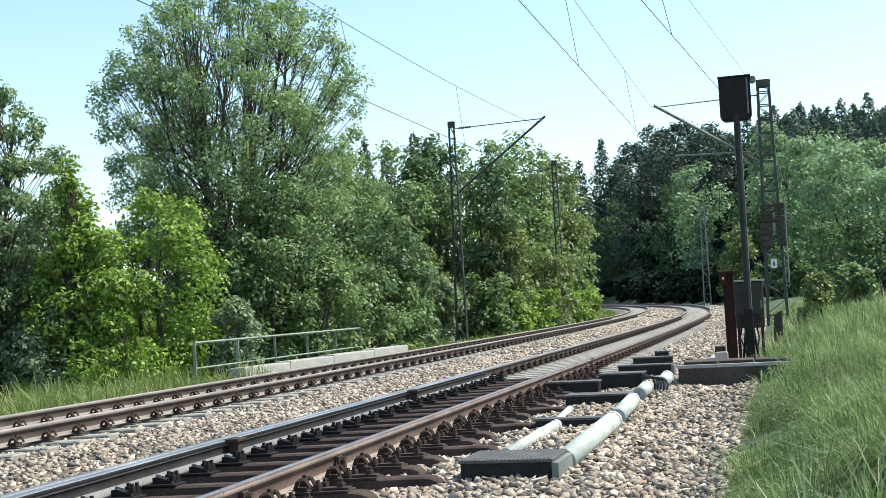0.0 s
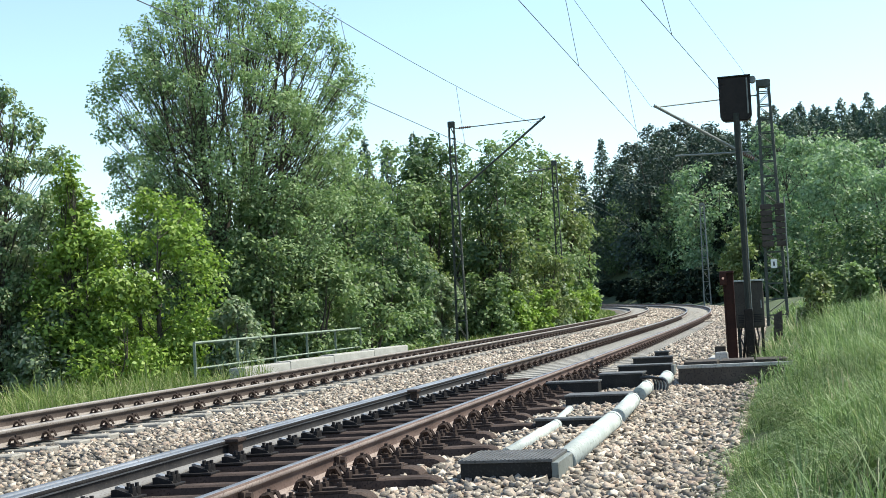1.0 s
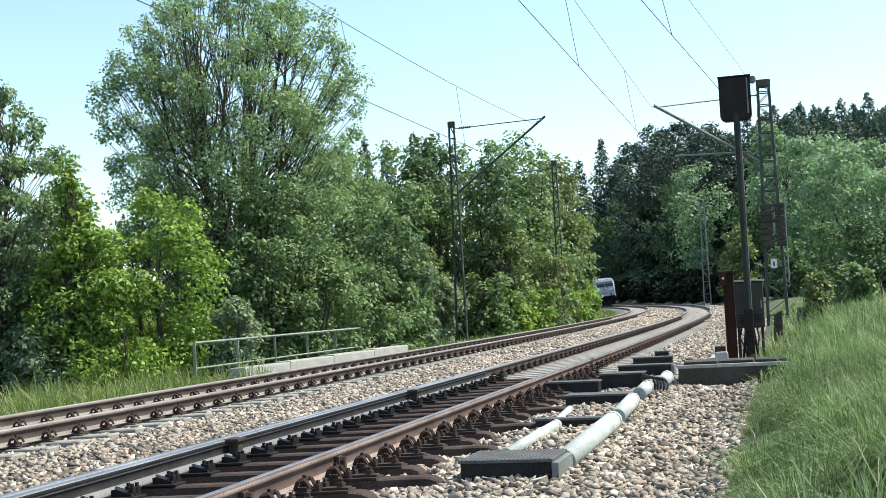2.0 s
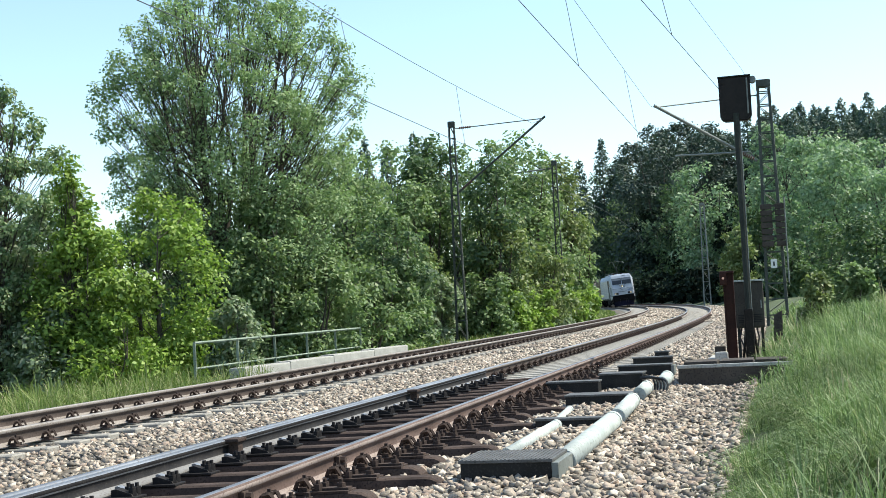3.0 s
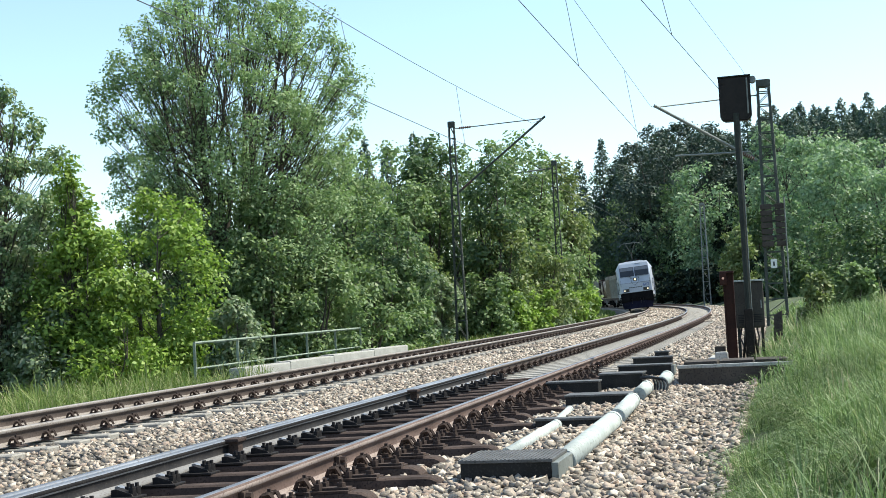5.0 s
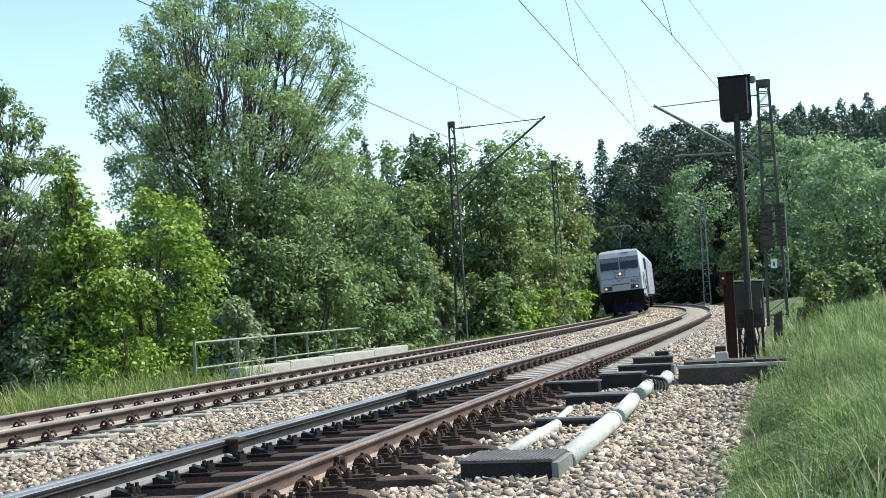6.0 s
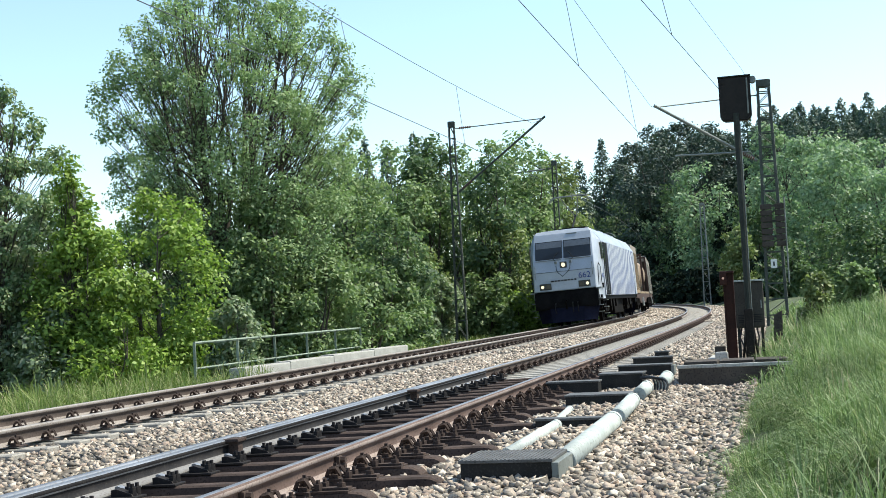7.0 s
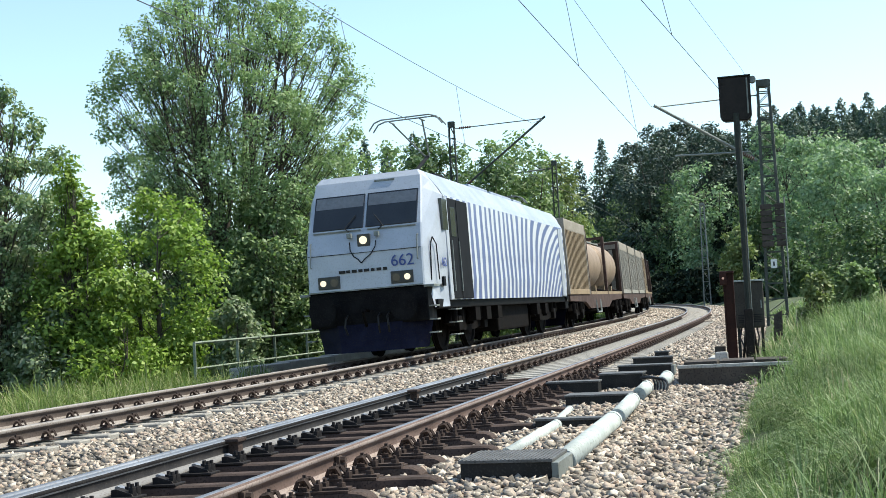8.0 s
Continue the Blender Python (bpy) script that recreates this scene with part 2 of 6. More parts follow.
def sweep(name, profile, ss, lat, far, mats, mat_of, parent, flip=False, label="", latf=None):
    """A rail profile (lat, up) drawn along the line."""
    n = len(profile)
    rows = []
    for s in ss:
        for u, v in profile:
            l = lat if latf is None else latf(s)
            rows.append(line(s, l + (-u if flip else u), v, far))
    faces = []
    for i in range(len(ss) - 1):
        for j in range(n):
            faces.append((i * n + j, i * n + (j + 1) % n, (i + 1) * n + (j + 1) % n, (i + 1) * n + j))
    ob = raw(name, rows, faces, None, parent, label)
    for m in mats:
        ob.data.materials.append(m)
    idx = [mat_of(f % n) for f in range(len(faces))]
    ob.data.polygons.foreach_set("material_index", idx)
    return ob


def limb_tube(pts, radii, n=6):
    V, F = [], []
    for i, (p, r) in enumerate(zip(pts, radii)):
        q = pts[min(i + 1, len(pts) - 1)] - pts[max(i - 1, 0)]
        q = q / (np.linalg.norm(q) + 1e-9)
        a = np.cross(q, (0.3, 0.9, 0.2))
        a /= np.linalg.norm(a)
        b = np.cross(q, a)
        for t in np.linspace(0, 2 * np.pi, n, endpoint=False):
            V.append(p + r * (a * np.cos(t) + b * np.sin(t)))
    for i in range(len(pts) - 1):
        for j in range(n):
            F.append((i * n + j, i * n + (j + 1) % n, (i + 1) * n + (j + 1) % n, (i + 1) * n + j))
    return np.array(V), np.array(F)


def merged(pieces):
    V, F, o = [], [], 0
    for v, f in pieces:
        V.append(v)
        F.append(f + o)
        o += len(v)
    return np.concatenate(V), np.concatenate(F)


RAIL = [(-0.075, -0.172), (-0.075, -0.160), (-0.022, -0.143), (-0.010, -0.130), (-0.009, -0.055), (-0.035, -0.038), (-0.036, -0.012), (-0.027, 0.0),
        (0.027, 0.0), (0.036, -0.012), (0.035, -0.038), (0.009, -0.055), (0.010, -0.130), (0.022, -0.143), (0.075, -0.160), (0.075, -0.172)]
# lit foot and head side get the paler colour, the shaded web the darker
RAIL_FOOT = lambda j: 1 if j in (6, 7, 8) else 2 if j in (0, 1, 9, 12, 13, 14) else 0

# ---------------------------------------------------------------- ground
gm, gn, gl, gb = material("earth_and_grass", 0.95)
g1 = noise_tex(gn, gl, 0.6, 6)
g2 = noise_tex(gn, gl, 9.0, 5)
gcol = ramp(gn, gl, g1, [(0.3, (0.035, 0.06, 0.018)), (0.6, (0.07, 0.095, 0.03)), (0.8, (0.11, 0.10, 0.05))])
gcol = mixc(gn, gl, ramp(gn, gl, g2, [(0.45, (0, 0, 0)), (0.7, (1, 1, 1))]), gcol, (0.05, 0.045, 0.025))
gl.new(gcol, gb.inputs["Base Color"])
bump(gn, gl, gb, g2, 0.8, 0.06)


def axis_steps(parts):
    out = []
    for a, b, d in parts:
        out += list(np.arange(a, b, d))
    return np.array(out + [parts[-1][1]])


def build_ground():
    xs = axis_steps([(-2500, -300, 200), (-300, -60, 30), (-60, -16, 4), (-16, 16, 0.4), (16, 40, 2), (40, 80, 4), (80, 300, 30), (300, 2500, 200)])
    ys = axis_steps([(-300, -40, 40), (-40, 0, 4), (0, 60, 0.5), (60, 130, 1.5), (130, 300, 6), (300, 3500, 200)])
    X, Y = np.meshgrid(xs, ys)
    Z = ground_z(X, Y)
    s, lat = field(X, Y)
    Z -= np.where((lat < 3.3) & (lat > -6.2), 0.02 + 0.25 * np.clip((s - 30) / 40, 0, 1), 0.0)
    loose = np.where((lat < 3.2) & (lat > -6.3), 0.0, 1.0)
    Z += loose * 0.05 * np.sin(X * 2.1 + np.sin(Y * 1.3)) * np.sin(Y * 1.7 + 0.6)
    w = len(xs)
    i = np.arange(len(ys) - 1)[:, None] * w + np.arange(w - 1)[None]
    f = np.stack([i, i + 1, i + 1 + w, i + w], -1).reshape(-1, 4)
    ob = raw("ground", np.stack([X, Y, Z], -1).reshape(-1, 3), f, gm)
    ob.data.polygons.foreach_set("use_smooth", [True] * len(ob.data.polygons))
    return tagged(ob, "grassy ground with a bank beside the railway", "ground", kind="structure")


build_ground()


def ballast_bed():
    ss = np.concatenate([np.arange(-24, 40, 0.5), np.arange(40, 300, 2)])
    ls = np.array([-6.5, -6.2, -5.9, -5.4, -4.4, -3.4, -2.9, -2.2, -1.6, -1.3, -0.6, 0, 0.6, 1.3, 1.7, 2.3, 2.9, 3.35, 3.6])
    lift = np.array([-0.1, 0.02, 0.02, 0.02, 0.02, 0.02, 0.02, 0.03, 0.02, 0.02, 0.02, 0.02, 0.02, 0.02, 0.02, 0.02, 0.02, 0.015, -0.1])
    V = []
    for s in ss:
        p = line(s)
        h = np.interp(s, S, HEAD)
        x, y = p[0] + np.cos(h) * ls, p[1] - np.sin(h) * ls
        V.append(np.stack([x, y, ground_z(x, y) + lift], -1))
    w = len(ls)
    i = np.arange(len(ss) - 1)[:, None] * w + np.arange(w - 1)[None]
    f = np.stack([i, i + 1, i + 1 + w, i + w], -1).reshape(-1, 4)
    tagged(raw("ballast_bed", np.concatenate(V), f, M["ballast_bed"]), "bed of pale crushed stone under the tracks", "ballast", kind="structure")


ballast_bed()


def scatter_stones(name, s0, s1, l0, l1, per_m2, size, keep=None, lift=0.02):
    """Crushed stones, each a lumpy block of its own, strewn between two lats."""
    rng = np.random.default_rng(len(name) * 7 + int(s0 * 10 + 300))
    n = int((s1 - s0) * (l1 - l0) * per_m2)
    s, l = rng.uniform(s0, s1, n), rng.uniform(l0, l1, n)
    if keep is not None:
        k = keep(s, l) | (rng.uniform(0, 1, n) < 0.10)
        s, l = s[k], l[k]
        n = len(s)
    h = np.interp(s, S, HEAD)
    x, y = np.interp(s, S, LX) + np.cos(h) * l, np.interp(s, S, LY) - np.sin(h) * l
    z = ground_z(x, y) + lift + rng.uniform(-0.3, 0.45, n) * size
    base = np.array([(1, 0, 0), (-1, 0, 0), (0, 1, 0), (0, -1, 0), (0, 0, 1), (0, 0, -1)], float) * 0.72
    f0 = np.array([(0, 2, 4), (2, 1, 4), (1, 3, 4), (3, 0, 4), (2, 0, 5), (1, 2, 5), (3, 1, 5), (0, 3, 5)])
    v = base[None] + rng.uniform(-0.32, 0.32, (n, 6, 3))
    v *= (size * rng.uniform(0.6, 1.35, (n, 1, 1))) * np.stack([rng.uniform(0.8, 1.5, n), rng.uniform(0.7, 1.1, n), rng.uniform(0.4, 0.85, n)], -1)[:, None]
    a, b, c = rng.uniform(0, 6.28, n), rng.uniform(-0.6, 0.6, n), rng.uniform(-0.6, 0.6, n)
    ca, sa, cb, sb, cc, sc = np.cos(a), np.sin(a), np.cos(b), np.sin(b), np.cos(c), np.sin(c)
    vx, vy, vz = v[..., 0], v[..., 1], v[..., 2]
    vy, vz = vy * cb[:, None] - vz * sb[:, None], vy * sb[:, None] + vz * cb[:, None]
    vx, vz = vx * cc[:, None] + vz * sc[:, None], -vx * sc[:, None] + vz * cc[:, None]
    vx, vy = vx * ca[:, None] - vy * sa[:, None], vx * sa[:, None] + vy * ca[:, None]
    V = np.stack([vx + x[:, None], vy + y[:, None], vz + z[:, None]], -1).reshape(-1, 3)
    F = (f0[None] + 6 * np.arange(n)[:, None, None]).reshape(-1, 3)
    ob = raw(name, V, F, M["stone"])
    return tagged(ob, "loose pale grey and tan crushed stone ballast", "ballast", kind="stuff")


crib = lambda s, l: (np.abs((s + 8.9 + 0.3) % 0.6 - 0.3) > 0.13) | (l > 1.5)
crib_far = lambda s, l: (np.abs((s + 3.0 + 0.3) % 0.6 - 0.3) > 0.12) | (l > -3.05)
scatter_stones("ballast_stones", -8.2, 8, 0.86, 3.55, 560, 0.052, keep=crib)
scatter_stones("ballast_stones", 8, 40, 0.86, 3.4, 190, 0.06)
scatter_stones("ballast_stones", -6.3, 16, -3.6, -0.85, 430, 0.05, keep=crib_far)
scatter_stones("ballast_stones", 16, 62, -3.5, -0.85, 140, 0.075)
scatter_stones("ballast_stones", -9, 6, -0.62, 0.62, 260, 0.05, keep=crib, lift=0.0)
scatter_stones("ballast_stones", 62, 125, -3.5, -0.85, 45, 0.13)
scatter_stones("ballast_stones", 40, 110, 0.86, 3.4, 45, 0.12)
scatter_stones("ballast_stones", 30, 90, -0.62, 0.62, 50, 0.09, lift=0.0)
scatter_stones("ballast_stones", 6, 30, -0.62, 0.62, 120, 0.05, lift=-0.005)


# ---------------------------------------------------------------- tracks
def concrete_sleeper_mesh():
    bm = bmesh.new()
    prof = [(-0.14, -0.36), (0.14, -0.36), (0.11, -0.175), (-0.11, -0.175)]
    prism(bm, prof, 0, -1.28, 1.28)
    for v in bm.verts:
        if abs(v.co.x) > 1.2 and v.co.z > -0.3:
            v.co.z -= 0.02
    bmesh.ops.bevel(bm, geom=[e for e in bm.edges], offset=0.012, segments=1, affect="EDGES")
    d = bpy.data.meshes.new("sleeper")
    bm.to_mesh(d)
    bm.free()
    d.materials.append(M["concrete_sleeper"])
    return d


def steel_sleeper_mesh(right):
    bm = bmesh.new()
    prof = [(-0.115, -0.30), (-0.085, -0.185), (-0.06, -0.173), (0.06, -0.173), (0.085, -0.185), (0.115, -0.30)]
    prism(bm, prof, 0, -1.22, right - 0.1)
    n = 6
    for sgn, end in ((1, right - 0.1), (-1, -1.22)):
        ring = [[bm.verts.new((end + sgn * 0.12 * math.sin(k * math.pi / 2 / 4), y, -0.30 + (z + 0.30) * math.cos(k * math.pi / 2 / 4) ** 0.6)) for y, z in prof] for k in range(5)]
        for a, b in zip(ring[:-1], ring[1:]):
            for i in range(n - 1):
                bm.faces.new((a[i], a[i + 1], b[i + 1], b[i]))
    bmesh.ops.remove_doubles(bm, verts=bm.verts, dist=0.002)
    d = bpy.data.meshes.new("sleeper")
    bmesh.ops.recalc_face_normals(bm, faces=bm.faces)
    bm.to_mesh(d)
    bm.free()
    d.materials.append(M["steel_dark"])
    return d


def rail_fixing(bm, sx, x):
    """Spring loops and a bolt at one side of a rail foot."""
    box(bm, (sx * x - 0.03, -0.055, -0.168), (sx * x + 0.03, 0.055, -0.138))
    bar(bm, (sx * x, 0, -0.14), (sx * x, 0, -0.062), 0.014, 5)
    bar(bm, (sx * x, 0, -0.112), (sx * x, 0, -0.082), 0.028, 6)
    for y in (-0.052, 0.052):
        tube(bm, [(sx * (x - 0.05), y, -0.15), (sx * (x - 0.025), y, -0.098), (sx * (x + 0.025), y * 1.1, -0.09), (sx * (x + 0.055), y, -0.14)], 0.015, 4)


def mesh_data(name, bm, mat):
    d = bpy.data.meshes.new(name)
    bmesh.ops.recalc_face_normals(bm, faces=bm.faces)
    bm.to_mesh(d)
    bm.free()
    d.materials.append(mat)
    return d


def clip_mesh():
    """Ribbed plate with spring clips and bolts at both sides of a rail foot."""
    bm = bmesh.new()
    box(bm, (-0.19, -0.08, -0.178), (0.19, 0.08, -0.166))
    for sx in (-1, 1):
        rail_fixing(bm, sx, 0.11)
    return mesh_data("rail_clip", bm, M["steel_dark"])


def chair_mesh():
    """Long base plate of the points with clips, a bolted strap and sleeper screws."""
    bm = bmesh.new()
    box(bm, (-0.2, -0.085, -0.18), (0.43, 0.085, -0.164))
    rail_fixing(bm, -1, 0.11)
    rail_fixing(bm, 1, 0.11)
    box(bm, (0.17, -0.04, -0.166), (0.42, 0.04, -0.148))
    for x, y in ((0.215, -0.035), (0.23, 0.05), (0.36, 0.0)):
        bar(bm, (x, y, -0.165), (x, y, -0.12), 0.03, 6)
        bar(bm, (x, y, -0.125), (x, y, -0.095), 0.015, 6)
    return mesh_data("rail_chair", bm, M["steel_dark"])


def shared(name, data, parent, m):
    ob = new(name, data)
    ob.parent = parent
    ob.matrix_world = m
    return ob


def joined_rest(name, data, poses, parent):
    """Alike pieces too far off to be told apart, in one mesh."""
    v0 = np.empty(len(data.vertices) * 3, np.float32)
    data.vertices.foreach_get("co", v0)
    v0 = np.c_[v0.reshape(-1, 3), np.ones(len(data.vertices))]
    V, F = [], []
    tri = [p.vertices[:] for p in data.polygons]
    tri = [(p[0], p[i], p[i + 1]) for p in tri for i in range(1, len(p) - 1)]
    tri = np.array(tri)
    for i, m in enumerate(poses):
        V.append(v0 @ np.array(m).T[:, :3])
        F.append(tri + i * len(v0))
    ob = raw(name, np.concatenate(V), np.concatenate(F), data.materials[0], parent)
    ob["kind"] = "stuff"
    return ob


CON_SLEEPER, CLIP, CHAIR = concrete_sleeper_mesh(), clip_mesh(), chair_mesh()


def build_far_track():
    t = empty("railway_track", label="canted railway track with concrete sleepers and rusty rails", category="railway track")
    t["kind"] = "structure"
    ss = np.concatenate([np.arange(-20, 60, 1.0), np.arange(60, 330, 2.5)])
    for lat in (-0.753, 0.753):
        sweep("rail", RAIL, ss, lat, True, [M["rail_web_shaded"], M["rail_top_dull"], M["rail_side"]], RAIL_FOOT, t)
    n0 = -3.0
    near = [n0 + 0.6 * i for i in range(-14, 70)]
    rest = [n0 + 0.6 * i for i in range(70, 520)]
    for s in near:
        m = line_pose(s, 0, 0, True)
        shared("sleeper", CON_SLEEPER, t, m)
        for lat in (-0.753, 0.753):
            shared("rail_clip", CLIP, t, line_pose(s, lat, 0, True))
    joined_rest("sleepers", CON_SLEEPER, [line_pose(s, 0, 0, True) for s in rest + [near[0] - 0.6 * i for i in range(1, 14)]], t)
    joined_rest("rail_clips", CLIP, [line_pose(s, lat, 0, True) for s in rest[:40] for lat in (-0.753, 0.753)], t)


TIP = 5.6          # where the points begin
def build_near_track():
    t = empty("railway_track", label="railway track with a set of points on rusty steel sleepers", category="railway track")
    t["kind"] = "structure"
    ss = np.concatenate([np.arange(-22, 60, 1.0), np.arange(60, 330, 2.5)])
    sweep("rail", RAIL, ss, -0.753, False, [M["rail_web_shaded"], M["rail_top"], M["rail_side"]], RAIL_FOOT, t)
    # rusty web stays darker, lit head side and foot are coloured paler
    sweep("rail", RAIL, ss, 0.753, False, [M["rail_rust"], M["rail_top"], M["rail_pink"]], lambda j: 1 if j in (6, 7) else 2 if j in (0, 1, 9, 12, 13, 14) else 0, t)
    # switch blades: they leave the stock rails towards the camera
    blade = [(-0.03, -0.172), (-0.03, -0.15), (-0.012, -0.13), (-0.012, -0.05), (-0.034, -0.035), (-0.034, -0.012), (-0.026, -0.006), (0.026, -0.006),
             (0.034, -0.014), (0.034, -0.04), (0.014, -0.055), (0.014, -0.105), (0.03, -0.115), (0.085, -0.142), (0.085, -0.166), (0.085, -0.172)]
    sw = np.arange(-22, TIP + 0.01, 0.6)
    gap = lambda s: 0.062 + 0.0001 * (TIP - s) ** 2 + 0.001 * (TIP - s)
    sweep("switch_blade", blade, sw, 0, False, [M["shaded_black_steel"], M["rail_top"], M["rail_foot"]], lambda j: 1 if j in (6, 7, 9) else 2 if j in (12, 13) else 0, t, latf=lambda s: -0.753 + gap(s))
    near = [-8.9 + 0.6 * i for i in range(0, 25)]
    k = 0
    SHORT, LONG = steel_sleeper_mesh(1.32), steel_sleeper_mesh(1.62)
    for s in near:
        k += 1
        shared("sleeper", LONG if k % 3 == 0 else SHORT, t, line_pose(s))
        if s > TIP:
            shared("rail_clip", CLIP, t, line_pose(s, -0.753))
        shared("rail_chair", CHAIR, t, line_pose(s, 0.753))
    SLIDE = bpy.data.meshes.new("slide_chair")
    bm = one_box((-0.05, -0.085, -0.172), (0.26, 0.085, -0.156), 0.004)
    prism(bm, [(0.06, -0.158), (0.22, -0.158), (0.21, -0.14), (0.10, -0.105), (0.06, -0.11)], 1, -0.04, 0.04)
    for x, y in ((0.14, 0.06), (0.2, 0.0), (0.2, 0.065)):
        bar(bm, (x, y, -0.16), (x, y, -0.1), 0.03, 6)
        bar(bm, (x, y, -0.105), (x, y, -0.075), 0.016, 6)
    bm.to_mesh(SLIDE)
    bm.free()
    SLIDE.materials.append(M["shaded_black_steel"])
    for s in near:
        if s < TIP:
            shared("slide_chair", SLIDE, t, line_pose(s, -0.753 + 0.09 + gap(s)))
    SHOE = bpy.data.meshes.new("slide_plate")
    bm = bmesh.new()
    prism(bm, [(0.0, -0.16), (0.15, -0.16), (0.14, -0.148), (0.02, -0.098), (0.0, -0.1)], 1, -0.03, 0.03)
    bm.to_mesh(SHOE)
    bm.free()
    SHOE.materials.append(M["rail_top"])
    for s in near:
        if s < TIP:
            shared("slide_plate", SHOE, t, line_pose(s + 0.1, -0.753 + 0.12 + gap(s)))
    # web brackets on the outer side of the stock rail, and the lock of the blade
    for s in (-8.0, -7.3, -5.6):
        bm = one_box((0.012, -0.04, -0.15), (0.05, 0.04, -0.045), 0.008)
        bar(bm, (0.04, 0, -0.075), (0.085, 0, -0.075), 0.024, 6)
        bar(bm, (0.04, 0, -0.12), (0.085, 0, -0.12), 0.024, 6)
        ob = part("web_bracket", bm, M["steel_dark"], t)
        ob.matrix_world = line_pose(s, 0.753)
    for s in (-4.3, 1.2):
        bm = one_box((0.06, -0.05, -0.17), (0.15, 0.05, -0.01), 0.01)
        box(bm, (0.03, -0.09, -0.03), (0.17, 0.09, 0.0), 0.008)
        ob = part("blade_lock", bm, M["steel_dark"], t)
        ob.matrix_world = line_pose(s, -0.753 + 0.06)
    mid = [near[-1] + 0.6 * i for i in range(1, 80)]
    rest = [mid[-1] + 0.6 * i for i in range(1, 420)]
    for s in mid:
        shared("sleeper", CON_SLEEPER, t, line_pose(s))
        for lat in (-0.753, 0.753):
            shared("rail_clip", CLIP, t, line_pose(s, lat))
    joined_rest("sleepers", CON_SLEEPER, [line_pose(s) for s in rest], t)
    joined_rest("sleepers", SHORT, [line_pose(near[0] - 0.6 * i) for i in range(1, 21)], t)


build_far_track()
build_near_track()
# ---------------------------------------------------------------- the train
FRONT_S, SPEED = 11.26, 26.63      # where the front is at 8 s, metres a second


def vehicle_pose(s, back, a, b):
    """A rigid vehicle whose end is at s + back, riding on bogies a and b metres behind it."""
    pa, pb = Vector(line(s + back + a, 0, 0, True)), Vector(line(s + back + b, 0, 0, True))
    yv = (pb - pa).normalized()
    mid = s + back + (a + b) / 2
    xv = Vector(line(mid, 1, 0, True) - line(mid, 0, 0, True))
    xv = (xv - yv * xv.dot(yv)).normalized()
    m = Matrix((xv, yv, xv.cross(yv))).transposed().to_4x4()
    m.translation = pa - yv * a
    return m


# cab white, darker and bluer than the side wall's: front's shade in the paint
M["loco_white_shaded"] = worn("loco_white_shaded", (0.36, 0.385, 0.44), (0.43, 0.455, 0.51), (0.33, 0.345, 0.37), 0.38, 0.15, 1.5, 30, 0.0)
M["loco_roof"] = worn("loco_roof", (0.26, 0.30, 0.37), (0.36, 0.40, 0.47), (0.22, 0.23, 0.25), 0.5, 0.1, 1.5, 30, 0.0)
M["loco_black"] = worn("loco_black", (0.004, 0.004, 0.005), (0.010, 0.010, 0.011), (0.016, 0.015, 0.014), 0.6, 0.1, 4, 40, 0.001, spec=0.05)
M["plough"] = worn("plough", (0.005, 0.006, 0.018), (0.011, 0.013, 0.032), (0.02, 0.018, 0.02), 0.5, 0.1, 4, 40, 0.001, spec=0.05)
M["loco_grey"] = worn("loco_grey", (0.0065, 0.0070, 0.0085), (0.0120, 0.0130, 0.0155), (0.0100, 0.0100, 0.0100), 0.7, 0.0, 3, 40, 0.0, spec=0.08)
M["glass"] = worn("dark_glass", (0.012, 0.015, 0.02), (0.02, 0.024, 0.03), (0.012, 0.015, 0.02), 0.08, 0.0, 1, 20, 0.0, spec=0.5)
M["lamp_glow"] = glowing("lamp_glow", (1.0, 0.86, 0.6), 0.62)
M["lamp_case"] = plain("lamp_case", (0.055, 0.055, 0.05), 0.4)
M["screen_band"] = plain("screen_band", (0.10, 0.115, 0.14), 0.3)
M["wagon_rust"] = worn("wagon_rust", (0.045, 0.028, 0.024), (0.085, 0.055, 0.046), (0.022, 0.016, 0.014), 0.85, 0, 3, 40, 0.002)
M["writing_blue"] = plain("writing_blue", (0.06, 0.09, 0.26), 0.5)
# albedo cut to near black so that it holds the shade under the vehicles
M["underframe"] = worn("underframe", (0.0036, 0.0030, 0.0030), (0.0089, 0.0073, 0.0063), (0.0142, 0.0119, 0.0109), 0.8, 0.1, 4, 50, 0.002, spec=0.05)
M["brown_slat"] = worn("brown_slat", (0.20, 0.145, 0.088), (0.30, 0.23, 0.15), (0.0828, 0.0518, 0.0310), 0.75, 0, 2, 30, 0.0)
M["slat_gap"] = plain("slat_gap", (0.03, 0.02, 0.014), 0.8)
M["container_top"] = worn("container_top", (0.2192, 0.1904, 0.1552), (0.2880, 0.2592, 0.2192), (0.1440, 0.1152, 0.0864), 0.7, 0, 2, 30, 0.0)
M["tank"] = worn("tank_tan", (0.2202, 0.1530, 0.1037), (0.3060, 0.2329, 0.1717), (0.1224, 0.0799, 0.0553), 0.55, 0.1, 1.5, 25, 0.0)
M["grey_box"] = worn("grey_box", (0.19, 0.18, 0.155), (0.31, 0.295, 0.26), (0.10, 0.08, 0.06), 0.7, 0, 1.5, 25, 0.0)


